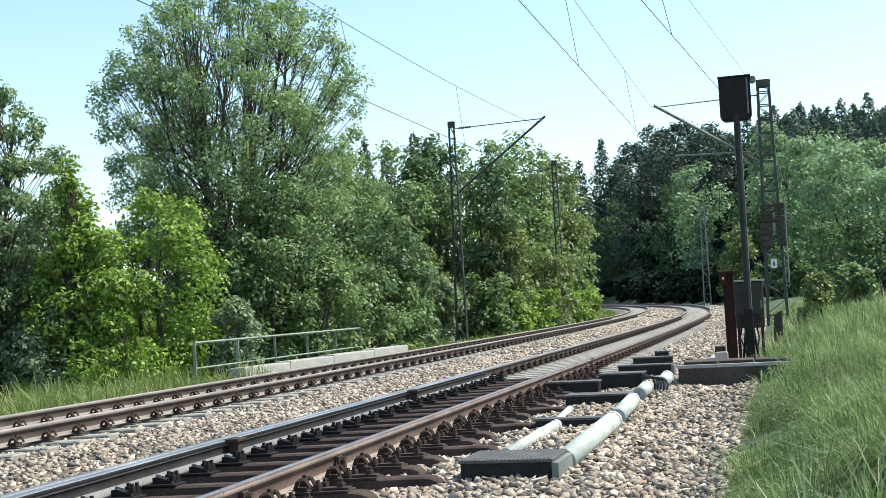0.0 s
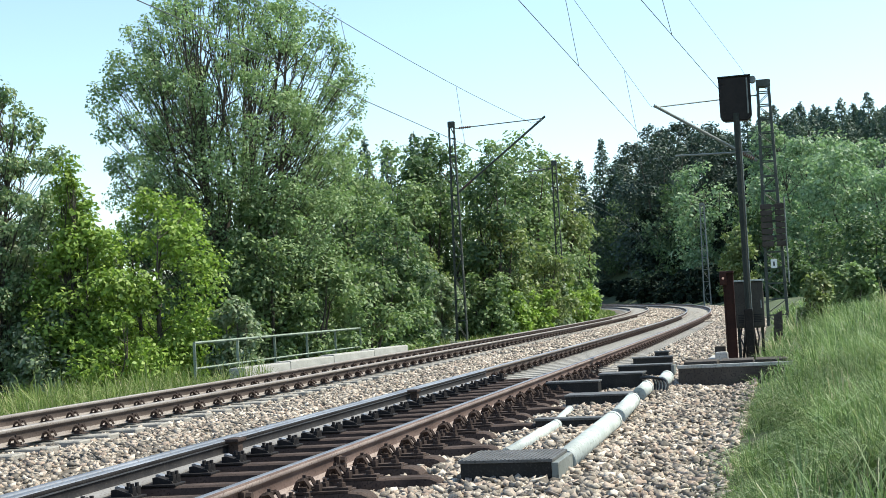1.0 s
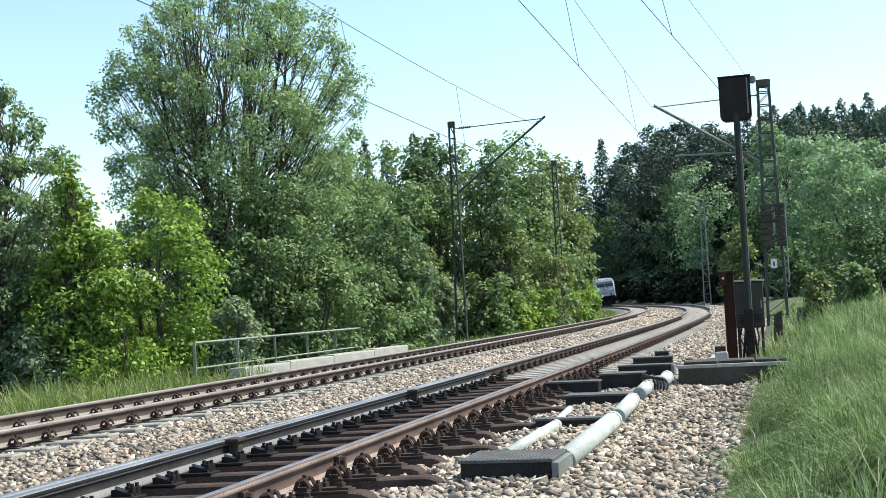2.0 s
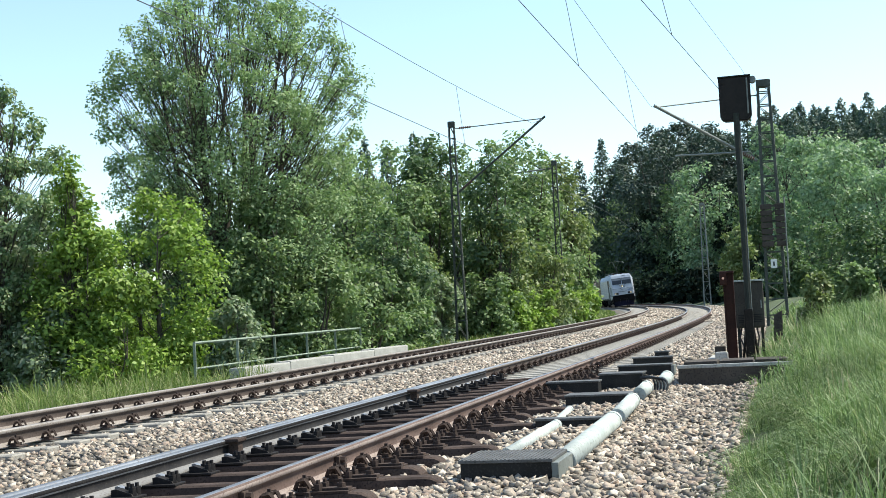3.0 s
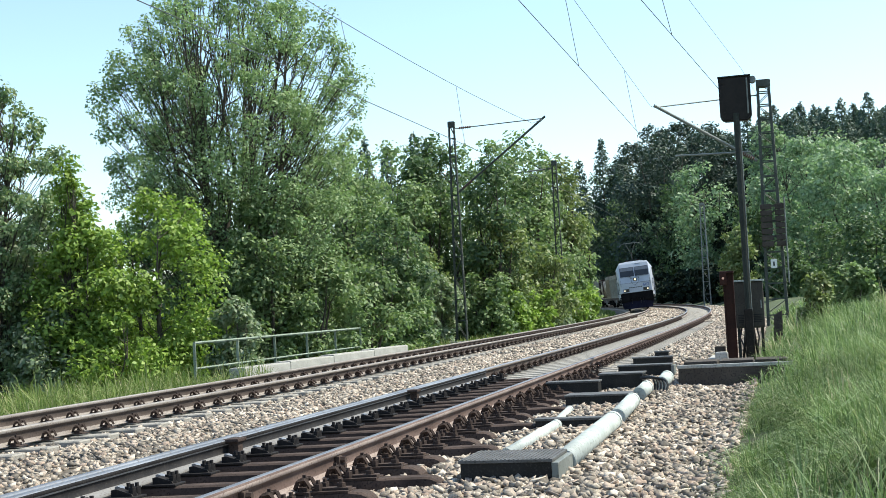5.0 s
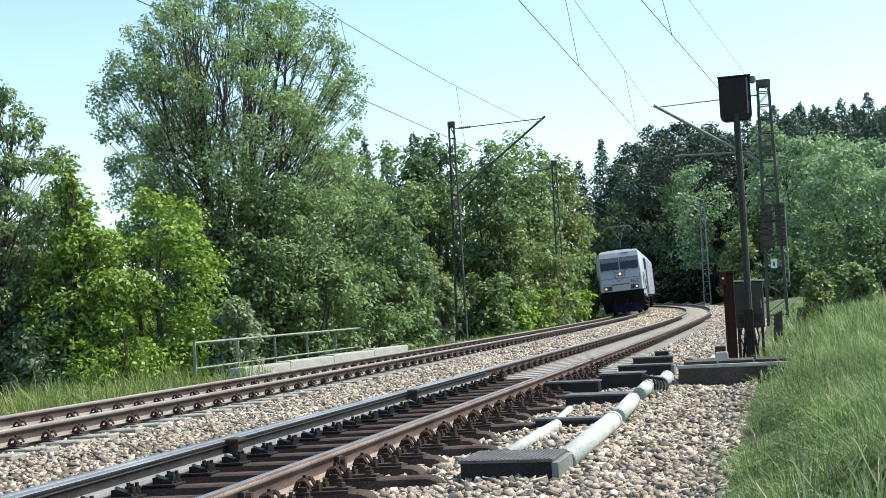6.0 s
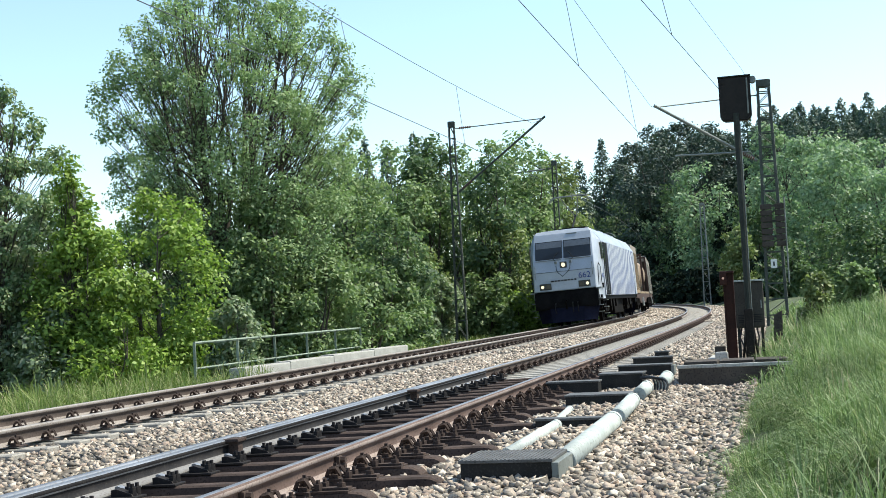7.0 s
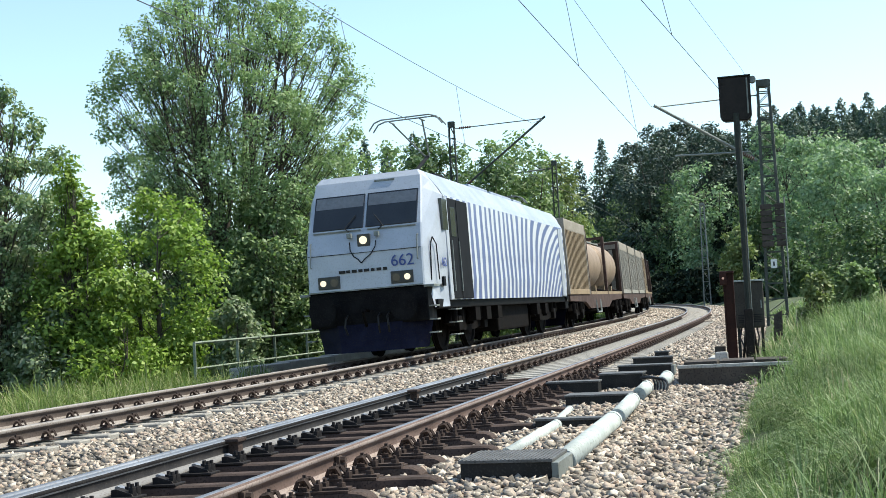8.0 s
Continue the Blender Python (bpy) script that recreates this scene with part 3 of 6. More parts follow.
def striped():
    m, n, l, b = material("loco_stripes", 0.38, 0.1)
    tc = n.new("ShaderNodeTexCoord")
    sp = n.new("ShaderNodeSeparateXYZ")
    l.new(tc.outputs["Object"], sp.inputs[0])

    def op(kind, a, c):
        q = n.new("ShaderNodeMath")
        q.operation = kind
        for i, v in enumerate((a, c)):
            if isinstance(v, (int, float)):
                q.inputs[i].default_value = v
            else:
                l.new(v, q.inputs[i])
        return q.outputs[0]
    y, z = sp.outputs[1], sp.outputs[2]
    k = op("MAXIMUM", op("MULTIPLY", op("SUBTRACT", y, 8.8), 0.115), 0.0)
    rise = op("SUBTRACT", z, 1.0)
    lean = op("MULTIPLY", op("MULTIPLY", k, k), op("POWER", op("MAXIMUM", rise, 0.0), 1.35))
    wob = op("MULTIPLY", noise_tex(n, l, 0.55, 1), 0.5)
    u = op("ADD", op("SUBTRACT", op("SUBTRACT", y, lean), op("MULTIPLY", op("MULTIPLY", k, 0.75), rise)), wob)
    wave = op("SINE", op("MULTIPLY", u, 11.5), 0.0)
    # the stripes thin out towards the roof, some sooner than others
    taper = op("MULTIPLY", op("MAXIMUM", op("SUBTRACT", rise, op("MULTIPLY", noise_tex(n, l, 1.1, 1, stretch=(1, 1, 0.05)), 2.6)), 0.0), 0.36)
    wave = op("SUBTRACT", wave, taper)
    mask = ramp(n, l, op("ADD", op("MULTIPLY", wave, 0.5), 0.5), [(0.36, (0, 0, 0)), (0.43, (1, 1, 1))])
    dirt = ramp(n, l, noise_tex(n, l, 2.0, 4), [(0.3, (0.85,) * 3), (0.7, (1.0,) * 3)])
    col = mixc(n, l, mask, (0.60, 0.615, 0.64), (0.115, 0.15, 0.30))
    l.new(mixc(n, l, 1.0, col, dirt, "MULTIPLY"), b.inputs["Base Color"])
    return m


M["stripes"] = striped()


def quads(name, rings, mat, parent, label="", smooth=False):
    """A strip of faces between rows of points."""
    bm = bmesh.new()
    vs = [[bm.verts.new(p) for p in r] for r in rings]
    for a, b in zip(vs[:-1], vs[1:]):
        for i in range(len(a) - 1):
            bm.faces.new((a[i], a[i + 1], b[i + 1], b[i]))
    bmesh.ops.remove_doubles(bm, verts=bm.verts, dist=0.0005)
    return part(name, bm, mat, parent, label, smooth)


def slab_on(name, pts, thick, mat, parent, label=""):
    """A plate with the four corners pts, thick in the direction of its normal."""
    p = [Vector(q) for q in pts]
    nrm = (p[1] - p[0]).cross(p[3] - p[0]).normalized() * thick
    bm = bmesh.new()
    a = [bm.verts.new(q - nrm) for q in p]
    b = [bm.verts.new(q + nrm) for q in p]
    for i in range(4):
        bm.faces.new((a[i], a[(i + 1) % 4], b[(i + 1) % 4], b[i]))
    bm.faces.new(a[::-1])
    bm.faces.new(b)
    bmesh.ops.bevel(bm, geom=list(bm.edges), offset=min(0.01, thick * 0.6), segments=1, affect="EDGES")
    return part(name, bm, mat, parent, label)


def text_part(name, words, size, m, mat, parent, label=""):
    c = bpy.data.curves.new(name, "FONT")
    c.body, c.size, c.extrude, c.align_x, c.align_y = words, size, 0.004, "CENTER", "CENTER"
    tmp = new("tmp", c)
    d = bpy.data.meshes.new_from_object(tmp.evaluated_get(bpy.context.evaluated_depsgraph_get()))
    bpy.data.objects.remove(tmp)
    bpy.data.curves.remove(c)
    ob = mesh_object(name, d, None, parent, label)
    ob.data.materials.clear()
    ob.data.materials.append(mat)
    ob.matrix_local = m
    return ob


def wheel_bm(r, w=0.13):
    bm = bmesh.new()
    prof = [(0, -w * 0.3), (r * 0.25, -w * 0.45), (r * 0.3, -w * 0.2), (r * 0.8, -w * 0.2), (r * 0.85, -w * 0.5), (r + 0.03, -w * 0.5), (r + 0.03, -w * 0.3), (r, -w * 0.2), (r, w * 0.5), (r * 0.85, w * 0.5), (r * 0.8, w * 0.2), (r * 0.3, w * 0.2), (r * 0.25, w * 0.45), (0, w * 0.3)]
    n = 28
    rows = [[bm.verts.new((x, q * math.cos(t), q * math.sin(t))) for q, x in prof] for t in np.linspace(0, 2 * math.pi, n, endpoint=False)]
    for i in range(n):
        a, b = rows[i], rows[(i + 1) % n]
        for j in range(len(prof) - 1):
            bm.faces.new((a[j], a[j + 1], b[j + 1], b[j]))
    bmesh.ops.remove_doubles(bm, verts=bm.verts, dist=0.0005)
    return bm


def wheelset(parent, y, r):
    bm = bmesh.new()
    for sx in (-1, 1):
        w = wheel_bm(r)
        d = bpy.data.meshes.new("tmp")
        w.transform(Matrix.Translation((sx * 0.76, 0, 0)) @ Matrix.Diagonal((sx, 1, 1, 1)))
        w.to_mesh(d)
        w.free()
        bm.from_mesh(d)
        bpy.data.meshes.remove(d)
    bar(bm, (-0.8, 0, 0), (0.8, 0, 0), 0.09, 12)
    for k in range(3):
        box(bm, (0.828, -0.03 + 0.3 * math.cos(k * 2.1), -0.03 + 0.3 * math.sin(k * 2.1)), (0.84, 0.03 + 0.3 * math.cos(k * 2.1), 0.03 + 0.3 * math.sin(k * 2.1)))
    ob = part("wheelset", bm, M["underframe"], parent)
    ob.matrix_local = pose(0, y, r)
    return ob


def bogie(parent, y, base, r):
    bm = bmesh.new()
    for sx in (-1, 1):
        prism(bm, [(y - base / 2 - 0.55, 0.62), (y - base / 2 - 0.4, 0.85), (y - 0.6, 0.95), (y - 0.4, 0.55), (y + 0.4, 0.55), (y + 0.6, 0.95), (y + base / 2 + 0.4, 0.85), (y + base / 2 + 0.55, 0.62), (y + base / 2, 0.5), (y + 0.5, 0.42), (y - 0.5, 0.42), (y - base / 2, 0.5)], 0, sx * 1.08 - 0.07, sx * 1.08 + 0.07)
        for yy in (y - base / 2, y + base / 2):
            box(bm, (sx * 1.12 - 0.14, yy - 0.17, r - 0.17), (sx * 1.12 + 0.14, yy + 0.17, r + 0.17), 0.03)
            bar(bm, (sx * 1.18, yy - 0.3, r + 0.05), (sx * 1.18, yy - 0.3, r + 0.42), 0.09, 10)
            bar(bm, (sx * 1.18, yy + 0.3, r + 0.05), (sx * 1.18, yy + 0.3, r + 0.42), 0.09, 10)
    box(bm, (-1.0, y - 0.3, 0.5), (1.0, y + 0.3, 0.9), 0.03)
    return part("bogie_frame", bm, M["underframe"], parent)


LOCO_WHEELS = []


def build_loco():
    e = empty("electric_locomotive", label="white electric locomotive with blue stripes, headlights lit", category="locomotive")
    lv = [(1.46, 0.0, 1.27), (2.26, 0.04, 1.27), (2.76, 0.2, 1.26), (3.52, 0.58, 1.22), (3.82, 0.72, 1.19), (3.95, 0.84, 1.10)]
    L = 18.4
    for end in (0, 1):
        f = (lambda y: y) if end == 0 else (lambda y: L - y)
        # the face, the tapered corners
        quads("cab_front", [[(-w + 0.03, f(y), z), (w - 0.03, f(y), z)] for z, y, w in lv], M["loco_white_shaded"], e)
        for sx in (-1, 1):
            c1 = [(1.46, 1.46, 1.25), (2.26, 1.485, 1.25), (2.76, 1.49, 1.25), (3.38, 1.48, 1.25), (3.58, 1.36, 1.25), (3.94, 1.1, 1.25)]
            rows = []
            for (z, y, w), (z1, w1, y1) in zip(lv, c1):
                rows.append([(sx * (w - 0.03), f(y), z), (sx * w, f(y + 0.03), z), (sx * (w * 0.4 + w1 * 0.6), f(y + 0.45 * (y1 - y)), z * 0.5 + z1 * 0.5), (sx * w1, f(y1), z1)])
            quads("cab_corner", rows, M["loco_white_shaded"], e)
            quads("cab_skirt", [[(sx * 1.27, f(0.32), 1.46), (sx * 1.46, f(1.25), 1.46)], [(sx * 1.34, f(0.42), 0.98), (sx * 1.46, f(1.25), 0.98)]], M["loco_white_shaded"], e)
    for sx in (-1, 1):
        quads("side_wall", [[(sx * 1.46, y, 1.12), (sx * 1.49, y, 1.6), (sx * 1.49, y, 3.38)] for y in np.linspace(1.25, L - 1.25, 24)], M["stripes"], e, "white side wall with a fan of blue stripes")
        quads("roof_slope", [[(sx * 1.49, y, 3.38), (sx * 1.40, y, 3.54), (sx * 1.1, y, 3.94)] for y in (1.25, 6, 12, L - 1.25)], M["loco_roof"], e)
        box_bm = one_box((sx * 1.49 - 0.012, 1.25, 1.12), (sx * 1.49 + 0.014, 1.5, 3.36))
        part("side_panel", box_bm, M["loco_white_shaded"], e)
        for y0, y1, nm, mt, lb in ((1.52, 2.25, "cab_door", "loco_grey", "dark grey cab door"), (2.3, 3.35, "side_panel", "loco_grey", "grey painted side panel"), (L - 2.25, L - 1.52, "cab_door", "loco_white_shaded", "pale grey cab door")):
            part(nm, one_box((sx * 1.485 - 0.02, y0, 1.14), (sx * 1.485 + 0.025, y1, 3.34), 0.01), M[mt], e, lb)
        d = part("door_window", one_box((sx * 1.515 - 0.005, 1.66, 2.5), (sx * 1.515 + 0.004, 2.1, 3.15), 0.003), M["glass"], e)
        part("cab_window", one_box((sx * 1.46 - 0.04, 1.02, 2.62), (sx * 1.46 + 0.045, 1.46, 3.3), 0.01), M["glass"], e, "dark cab side window")
        for y in (1.56, 2.21):
            part("grab_rail", one_bar((sx * 1.54, y, 1.3), (sx * 1.54, y, 2.4), 0.015), M["galv"], e)
        for zz in (0.35, 0.62, 0.9):
            part("footstep", one_box((sx * 1.4 - 0.09, 1.62, zz), (sx * 1.4 + 0.09, 2.15, zz + 0.03), 0.004), M["galv"], e)
            part("footstep", one_box((sx * 1.36 - 0.1, 0.1, zz + 0.1), (sx * 1.36 + 0.1, 0.36, zz + 0.13), 0.004), M["galv"], e)
    quads("roof", [[(-1.1, y, 3.94), (-0.5, y, 4.0), (0.5, y, 4.0), (1.1, y, 3.94)] for y in (1.25, L - 1.25)], M["loco_roof"], e)
    for a, b in ((0.84, 1.25), (L - 0.84, L - 1.25)):
        quads("roof", [[(-1.1, a, 3.95), (-0.5, a, 3.952), (0.5, a, 3.952), (1.1, a, 3.95)], [(-1.1, b, 3.94), (-0.5, b, 4.0), (0.5, b, 4.0), (1.1, b, 3.94)]], M["loco_roof"], e)
    for y0, y1 in ((6.4, 8.6), (9.0, 11.8), (12.2, 13.4)):
        part("roof_hatch", one_box((-0.9, y0, 3.97), (0.9, y1, 4.1), 0.03), M["loco_roof"], e)
    part("underframe", one_box((-1.4, 0.5, 0.95), (1.4, L - 0.5, 1.15), 0.02), M["loco_black"], e)
    part("transformer", one_box((-1.2, 7.2, 0.3), (1.2, 11.4, 1.0), 0.06), M["underframe"], e)
    # head, buffers, plough
    for end in (0, 1):
        f = (lambda y: y) if end == 0 else (lambda y: L - y)
        lo, hi = sorted((f(0.06), f(0.7)))
        part("buffer_beam", one_box((-1.3, lo, 0.72), (1.3, hi, 1.46), 0.03), M["loco_black"], e)
        for sx in (-1, 1):
            bm = one_bar((sx * 0.875, f(0.06), 1.06), (sx * 0.875, f(-0.3), 1.06), 0.13, 14)
            bar(bm, (sx * 0.875, f(-0.3), 1.06), (sx * 0.875, f(-0.34), 1.06), 0.28, 18, 0.3)
            part("buffer", bm, M["loco_black"], e)
        bm = bmesh.new()
        pl = [(-1.28, 0.45, 0.75), (-0.7, 0.05, 0.75), (0.7, 0.05, 0.75), (1.28, 0.45, 0.75)]
        top = [bm.verts.new((x, f(y), z)) for x, y, z in pl]
        bot = [bm.verts.new((x * 0.9, f(y - 0.06), 0.17)) for x, y, z in pl]
        tb = [bm.verts.new((x * 0.95, f(y + 0.08), 0.75)) for x, y, z in pl]
        bb = [bm.verts.new((x * 0.85, f(y + 0.02), 0.17)) for x, y, z in pl]
        for i in range(3):
            bm.faces.new((top[i], top[i + 1], bot[i + 1], bot[i]))
            bm.faces.new((tb[i], tb[i + 1], bb[i + 1], bb[i]))
            bm.faces.new((bot[i], bot[i + 1], bb[i + 1], bb[i]))
        part("snow_plough", bm, M["plough"], e, "dark blue steel snow plough")
        part("coupling_hook", tube(bmesh.new(), [(0, f(0.05), 1.02), (0, f(-0.2), 1.04), (0, f(-0.3), 0.98), (0, f(-0.28), 0.86), (0, f(-0.16), 0.7)], 0.035, 6), M["underframe"], e)
        for x in (-0.45, 0.45, 0.25):
            part("brake_hose", tube(bmesh.new(), [(x, f(0.04), 0.95), (x, f(-0.12), 0.88), (x * 1.05, f(-0.16), 0.7), (x, f(-0.06), 0.55)], 0.022, 6), M["cable"], e)
    # windscreen
    def face(x, z, out=0.02):
        y = np.interp(z, [q[0] for q in lv], [q[1] for q in lv])
        return (x, y - out, z)
    for sx in (-1, 1):
        a, b = sorted((sx * 0.025, sx * 1.15))
        slab_on("windscreen", [face(a, 2.77, 0.0), face(b, 2.77, 0.0), face(b, 3.52, 0.0), face(a, 3.52, 0.0)], 0.018, M["glass"], e, "dark windscreen pane")
        slab_on("screen_band", [face(a + 0.03, 3.24, 0.016), face(b - 0.03, 3.24, 0.016), face(b - 0.03, 3.49, 0.016), face(a + 0.03, 3.49, 0.016)], 0.006, M["screen_band"], e, "pale band across the top of the windscreen")
        bm = bmesh.new()
        tube(bm, [face(sx * 0.32, 2.7, 0.05), face(sx * 0.42, 2.78, 0.06), face(sx * 0.2, 3.05, 0.05)], 0.012, 5)
        part("wiper", bm, M["cable"], e)
        part("handrail", tube(bmesh.new(), [face(sx * 1.17, 2.0, 0.02), face(sx * 1.17, 2.02, 0.07), face(sx * 1.17, 2.5, 0.07), face(sx * 1.17, 2.52, 0.02)], 0.014, 6), M["galv"], e)
        case = part("headlight", one_box((sx * 0.80 - 0.24, -0.025, 1.53), (sx * 0.80 + 0.24, 0.03, 1.79), 0.015), M["lamp_case"], e, "paired headlight with its outer lamp lit")
        part("lamp", one_bar((sx * 0.92, -0.01, 1.657), (sx * 0.92, -0.04, 1.657), 0.065, 16), M["lamp_glow"], case)
        part("lens", one_bar((sx * 0.68, -0.01, 1.657), (sx * 0.68, -0.035, 1.657), 0.085, 16), M["glass"], case)
    part("panel_seam", one_box((-1.24, 0.018, 2.235), (1.24, 0.05, 2.247)), M["loco_grey"], e)
    part("sill_strip", one_box((-1.24, -0.012, 1.465), (1.24, 0.02, 1.485)), M["galv"], e)
    for sx in (-1, 1):
        part("windscreen_sill", one_box((sx * 0.6 - 0.53, 0.15, 2.715), (sx * 0.6 + 0.53, 0.2, 2.74), 0.004), M["galv"], e)
    part("brow_vent", one_box((0.15, 0.68, 3.76), (0.6, 0.72, 3.80), 0.004), M["galv"], e)
    case = part("top_light", one_box((-0.14, 0.06, 2.37), (0.14, 0.2, 2.63), 0.02), M["lamp_case"], e)
    part("lamp", one_bar((0, 0.08, 2.5), (0, 0.04, 2.5), 0.085, 16), M["lamp_glow"], case)
    for sx in (-1, 1):
        part("socket", one_box((sx * 0.3 - 0.05, 0.02, 2.56), (sx * 0.3 + 0.05, 0.12, 2.66), 0.01), M["galv"], e)
    part("emblem", tube(bmesh.new(), [(-0.3, 0.05, 2.48), (-0.29, 0.02, 2.3), (-0.22, 0.01, 2.17), (-0.12, 0.0, 2.1), (-0.06, 0.0, 2.02), (0.02, 0.0, 2.1), (0.16, 0.01, 2.2), (0.26, 0.02, 2.34), (0.28, 0.05, 2.48)], 0.011, 6), M["loco_grey"], e, "dark outline of an emblem")
    text_part("number", "662", 0.34, Matrix.Translation((0.83, -0.004, 2.0)) @ pose(0, 0, 0, 92, 0, 0), M["writing_blue"], e, "dark blue running number")
    for sx in (-1, 1):
        turn = Matrix(((0, 0, sx, 0), (sx, 0, 0, 0), (0, 1, 0, 0), (0, 0, 0, 1)))
        text_part("number", "662", 0.27, Matrix.Translation((sx * 1.468, 1.02, 1.92)) @ turn, M["writing_blue"], e, "dark blue running number")
        part("plate", one_box((sx * 1.45 - 0.03, 0.86, 1.42), (sx * 1.45 + 0.02, 1.02, 1.62), 0.004), M["loco_grey"], e)
        part("grab_rail", tube(bmesh.new(), [(sx * 1.34, 0.32, 1.55), (sx * 1.37, 0.34, 2.3), (sx * 1.40, 0.42, 2.45), (sx * 1.44, 0.55, 2.3), (sx * 1.44, 0.6, 1.55)], 0.014, 6), M["loco_grey"], e)
        part("front_step", one_box((sx * 1.36 - 0.12, 0.02, 1.41), (sx * 1.36 + 0.1, 0.5, 1.46), 0.006), M["galv"], e)
        for k, y in enumerate((4.2, 5.4, 6.7, 12.2, 13.6)):
            part("equipment_box", one_box((sx * 1.28 - 0.1, y - 0.25, 0.62), (sx * 1.28 + 0.1, y + 0.25, 1.0), 0.02), M["underframe"], e)
    for i, w in enumerate((0.16, 0.09, 0.12, 0.1, 0.13, 0.09, 0.11, 0.1)):
        x = -0.5 + i * 0.135
        part("lettering_bar", one_box((x - w * 0.42, -0.006, 1.835), (x + w * 0.42, 0.03, 1.895)), M["cable"], e)
    # pantographs
    def panto(y, up, way):
        zh, kn = (5.62, 4.85) if up else (4.36, 4.26)
        p = part("pantograph", one_box((-0.6, y - 0.5, 4.16), (0.6, y + 0.5, 4.22), 0.01), M["loco_grey"], e, "raised pantograph" if up else "folded pantograph")
        for sx in (-1, 1):
            for yy in (y - 0.4, y + 0.4):
                part("insulator", one_bar((sx * 0.5, yy, 3.98), (sx * 0.5, yy, 4.17), 0.07, 8), M["insulator"], p)
        ky = y + way * 1.35
        part("lower_arm", one_bar((0, y - way * 0.3, 4.22), (0, ky, kn), 0.045, 8), M["loco_grey"], p)
        hy = y - way * 0.35
        part("upper_arm", bar(one_bar((-0.05, ky, kn), (-0.38, hy, zh - 0.08), 0.022, 6), (0.05, ky, kn), (0.38, hy, zh - 0.08), 0.022, 6), M["galv"], p)
        bm = bmesh.new()
        for dy in (-0.17, 0.17):
            tube(bm, [(-0.92, hy + dy, zh - 0.24), (-0.78, hy + dy, zh - 0.06), (-0.6, hy + dy, zh), (0.6, hy + dy, zh), (0.78, hy + dy, zh - 0.06), (0.92, hy + dy, zh - 0.24)], 0.019, 6)
        tube(bm, [(-0.38, hy - 0.2, zh - 0.08), (-0.38, hy + 0.2, zh - 0.08)], 0.02)
        tube(bm, [(0.38, hy - 0.2, zh - 0.08), (0.38, hy + 0.2, zh - 0.08)], 0.02)
        part("contact_head", bm, M["galv"], p)
    panto(4.6, True, 1)
    panto(L - 4.6, False, -1)
    for y in (4.2, 14.4):
        bogie(e, y, 2.6, 0.6)
        for dy in (-1.3, 1.3):
            LOCO_WHEELS.append(wheelset(e, y + dy, 0.62))
    return e


def build_wagon():
    e = empty("container_wagon", label="rusty brown flat wagon carrying containers", category="freight wagon")
    L = 18.2
    for sx in (-1, 1):
        bm = bmesh.new()
        prism(bm, [(0.3, 1.18), (L - 0.3, 1.18), (L - 0.3, 0.95), (L - 4.5, 0.9), (L - 6, 0.62), (6, 0.62), (4.5, 0.9), (0.3, 0.95)], 0, sx * 1.15 - 0.06, sx * 1.15 + 0.06)
        part("side_beam", bm, M["wagon_rust"], e)
        for y in (0.0, L):
            d = -1 if y == 0 else 1
            bm = one_bar((sx * 0.875, y - d * 0.3, 1.06), (sx * 0.875, y + d * 0.25, 1.06), 0.11, 10)
            bar(bm, (sx * 0.875, y + d * 0.25, 1.06), (sx * 0.875, y + d * 0.3, 1.06), 0.24, 14)
            part("buffer", bm, M["underframe"], e)
        part("handbrake_frame", tube(bmesh.new(), [(sx * 1.2, 7.6, 0.95), (sx * 1.25, 7.6, 0.45), (sx * 1.25, 8.9, 0.45), (sx * 1.2, 9.1, 0.95)], 0.04, 6), M["galv"], e)
    for y in np.arange(0.4, L, 2.17):
        part("cross_beam", one_box((-1.15, y - 0.1, 0.95), (1.15, y + 0.1, 1.17)), M["underframe"], e)
    for y in (2.2, L - 2.2):
        bogie(e, y, 1.8, 0.46)
        for dy in (-0.9, 0.9):
            wheelset(e, y + dy, 0.46)
    return e


def ribbed_container(length, height, mat, top, label, gap):
    e = empty("bulk_container", label=label, category="container")
    part("body", one_box((-1.19, 0, 0.0), (1.19, length, height - 0.35), 0.01), gap, e)
    bm = one_box((-1.25, 0, height - 0.42), (1.25, length, height), 0.05)
    part("top_rail", bm, top, e)
    part("bottom_rail", one_box((-1.25, 0, 0), (1.25, length, 0.2), 0.02), mat, e)
    y = 0.04
    while y < length - 0.1:
        for sx in (-1, 1):
            a, b = sorted((sx * 1.18, sx * 1.25))
            part("rib", one_box((a, y, 0.2), (b, y + 0.14, height - 0.4)), mat, e)
        y += 0.34
    for sx in (-1, 1):
        for yy in (-0.01, length - 0.13):
            part("corner_post", one_box((sx * 1.19 - 0.07, yy, 0), (sx * 1.19 + 0.07, yy + 0.14, height), 0.01), top, e)
    for x in (-0.8, -0.27, 0.27, 0.8):
        part("end_rib", one_box((x - 0.1, -0.05, 0.2), (x + 0.1, 0.01, height - 0.4), 0.01), mat, e)
    return e


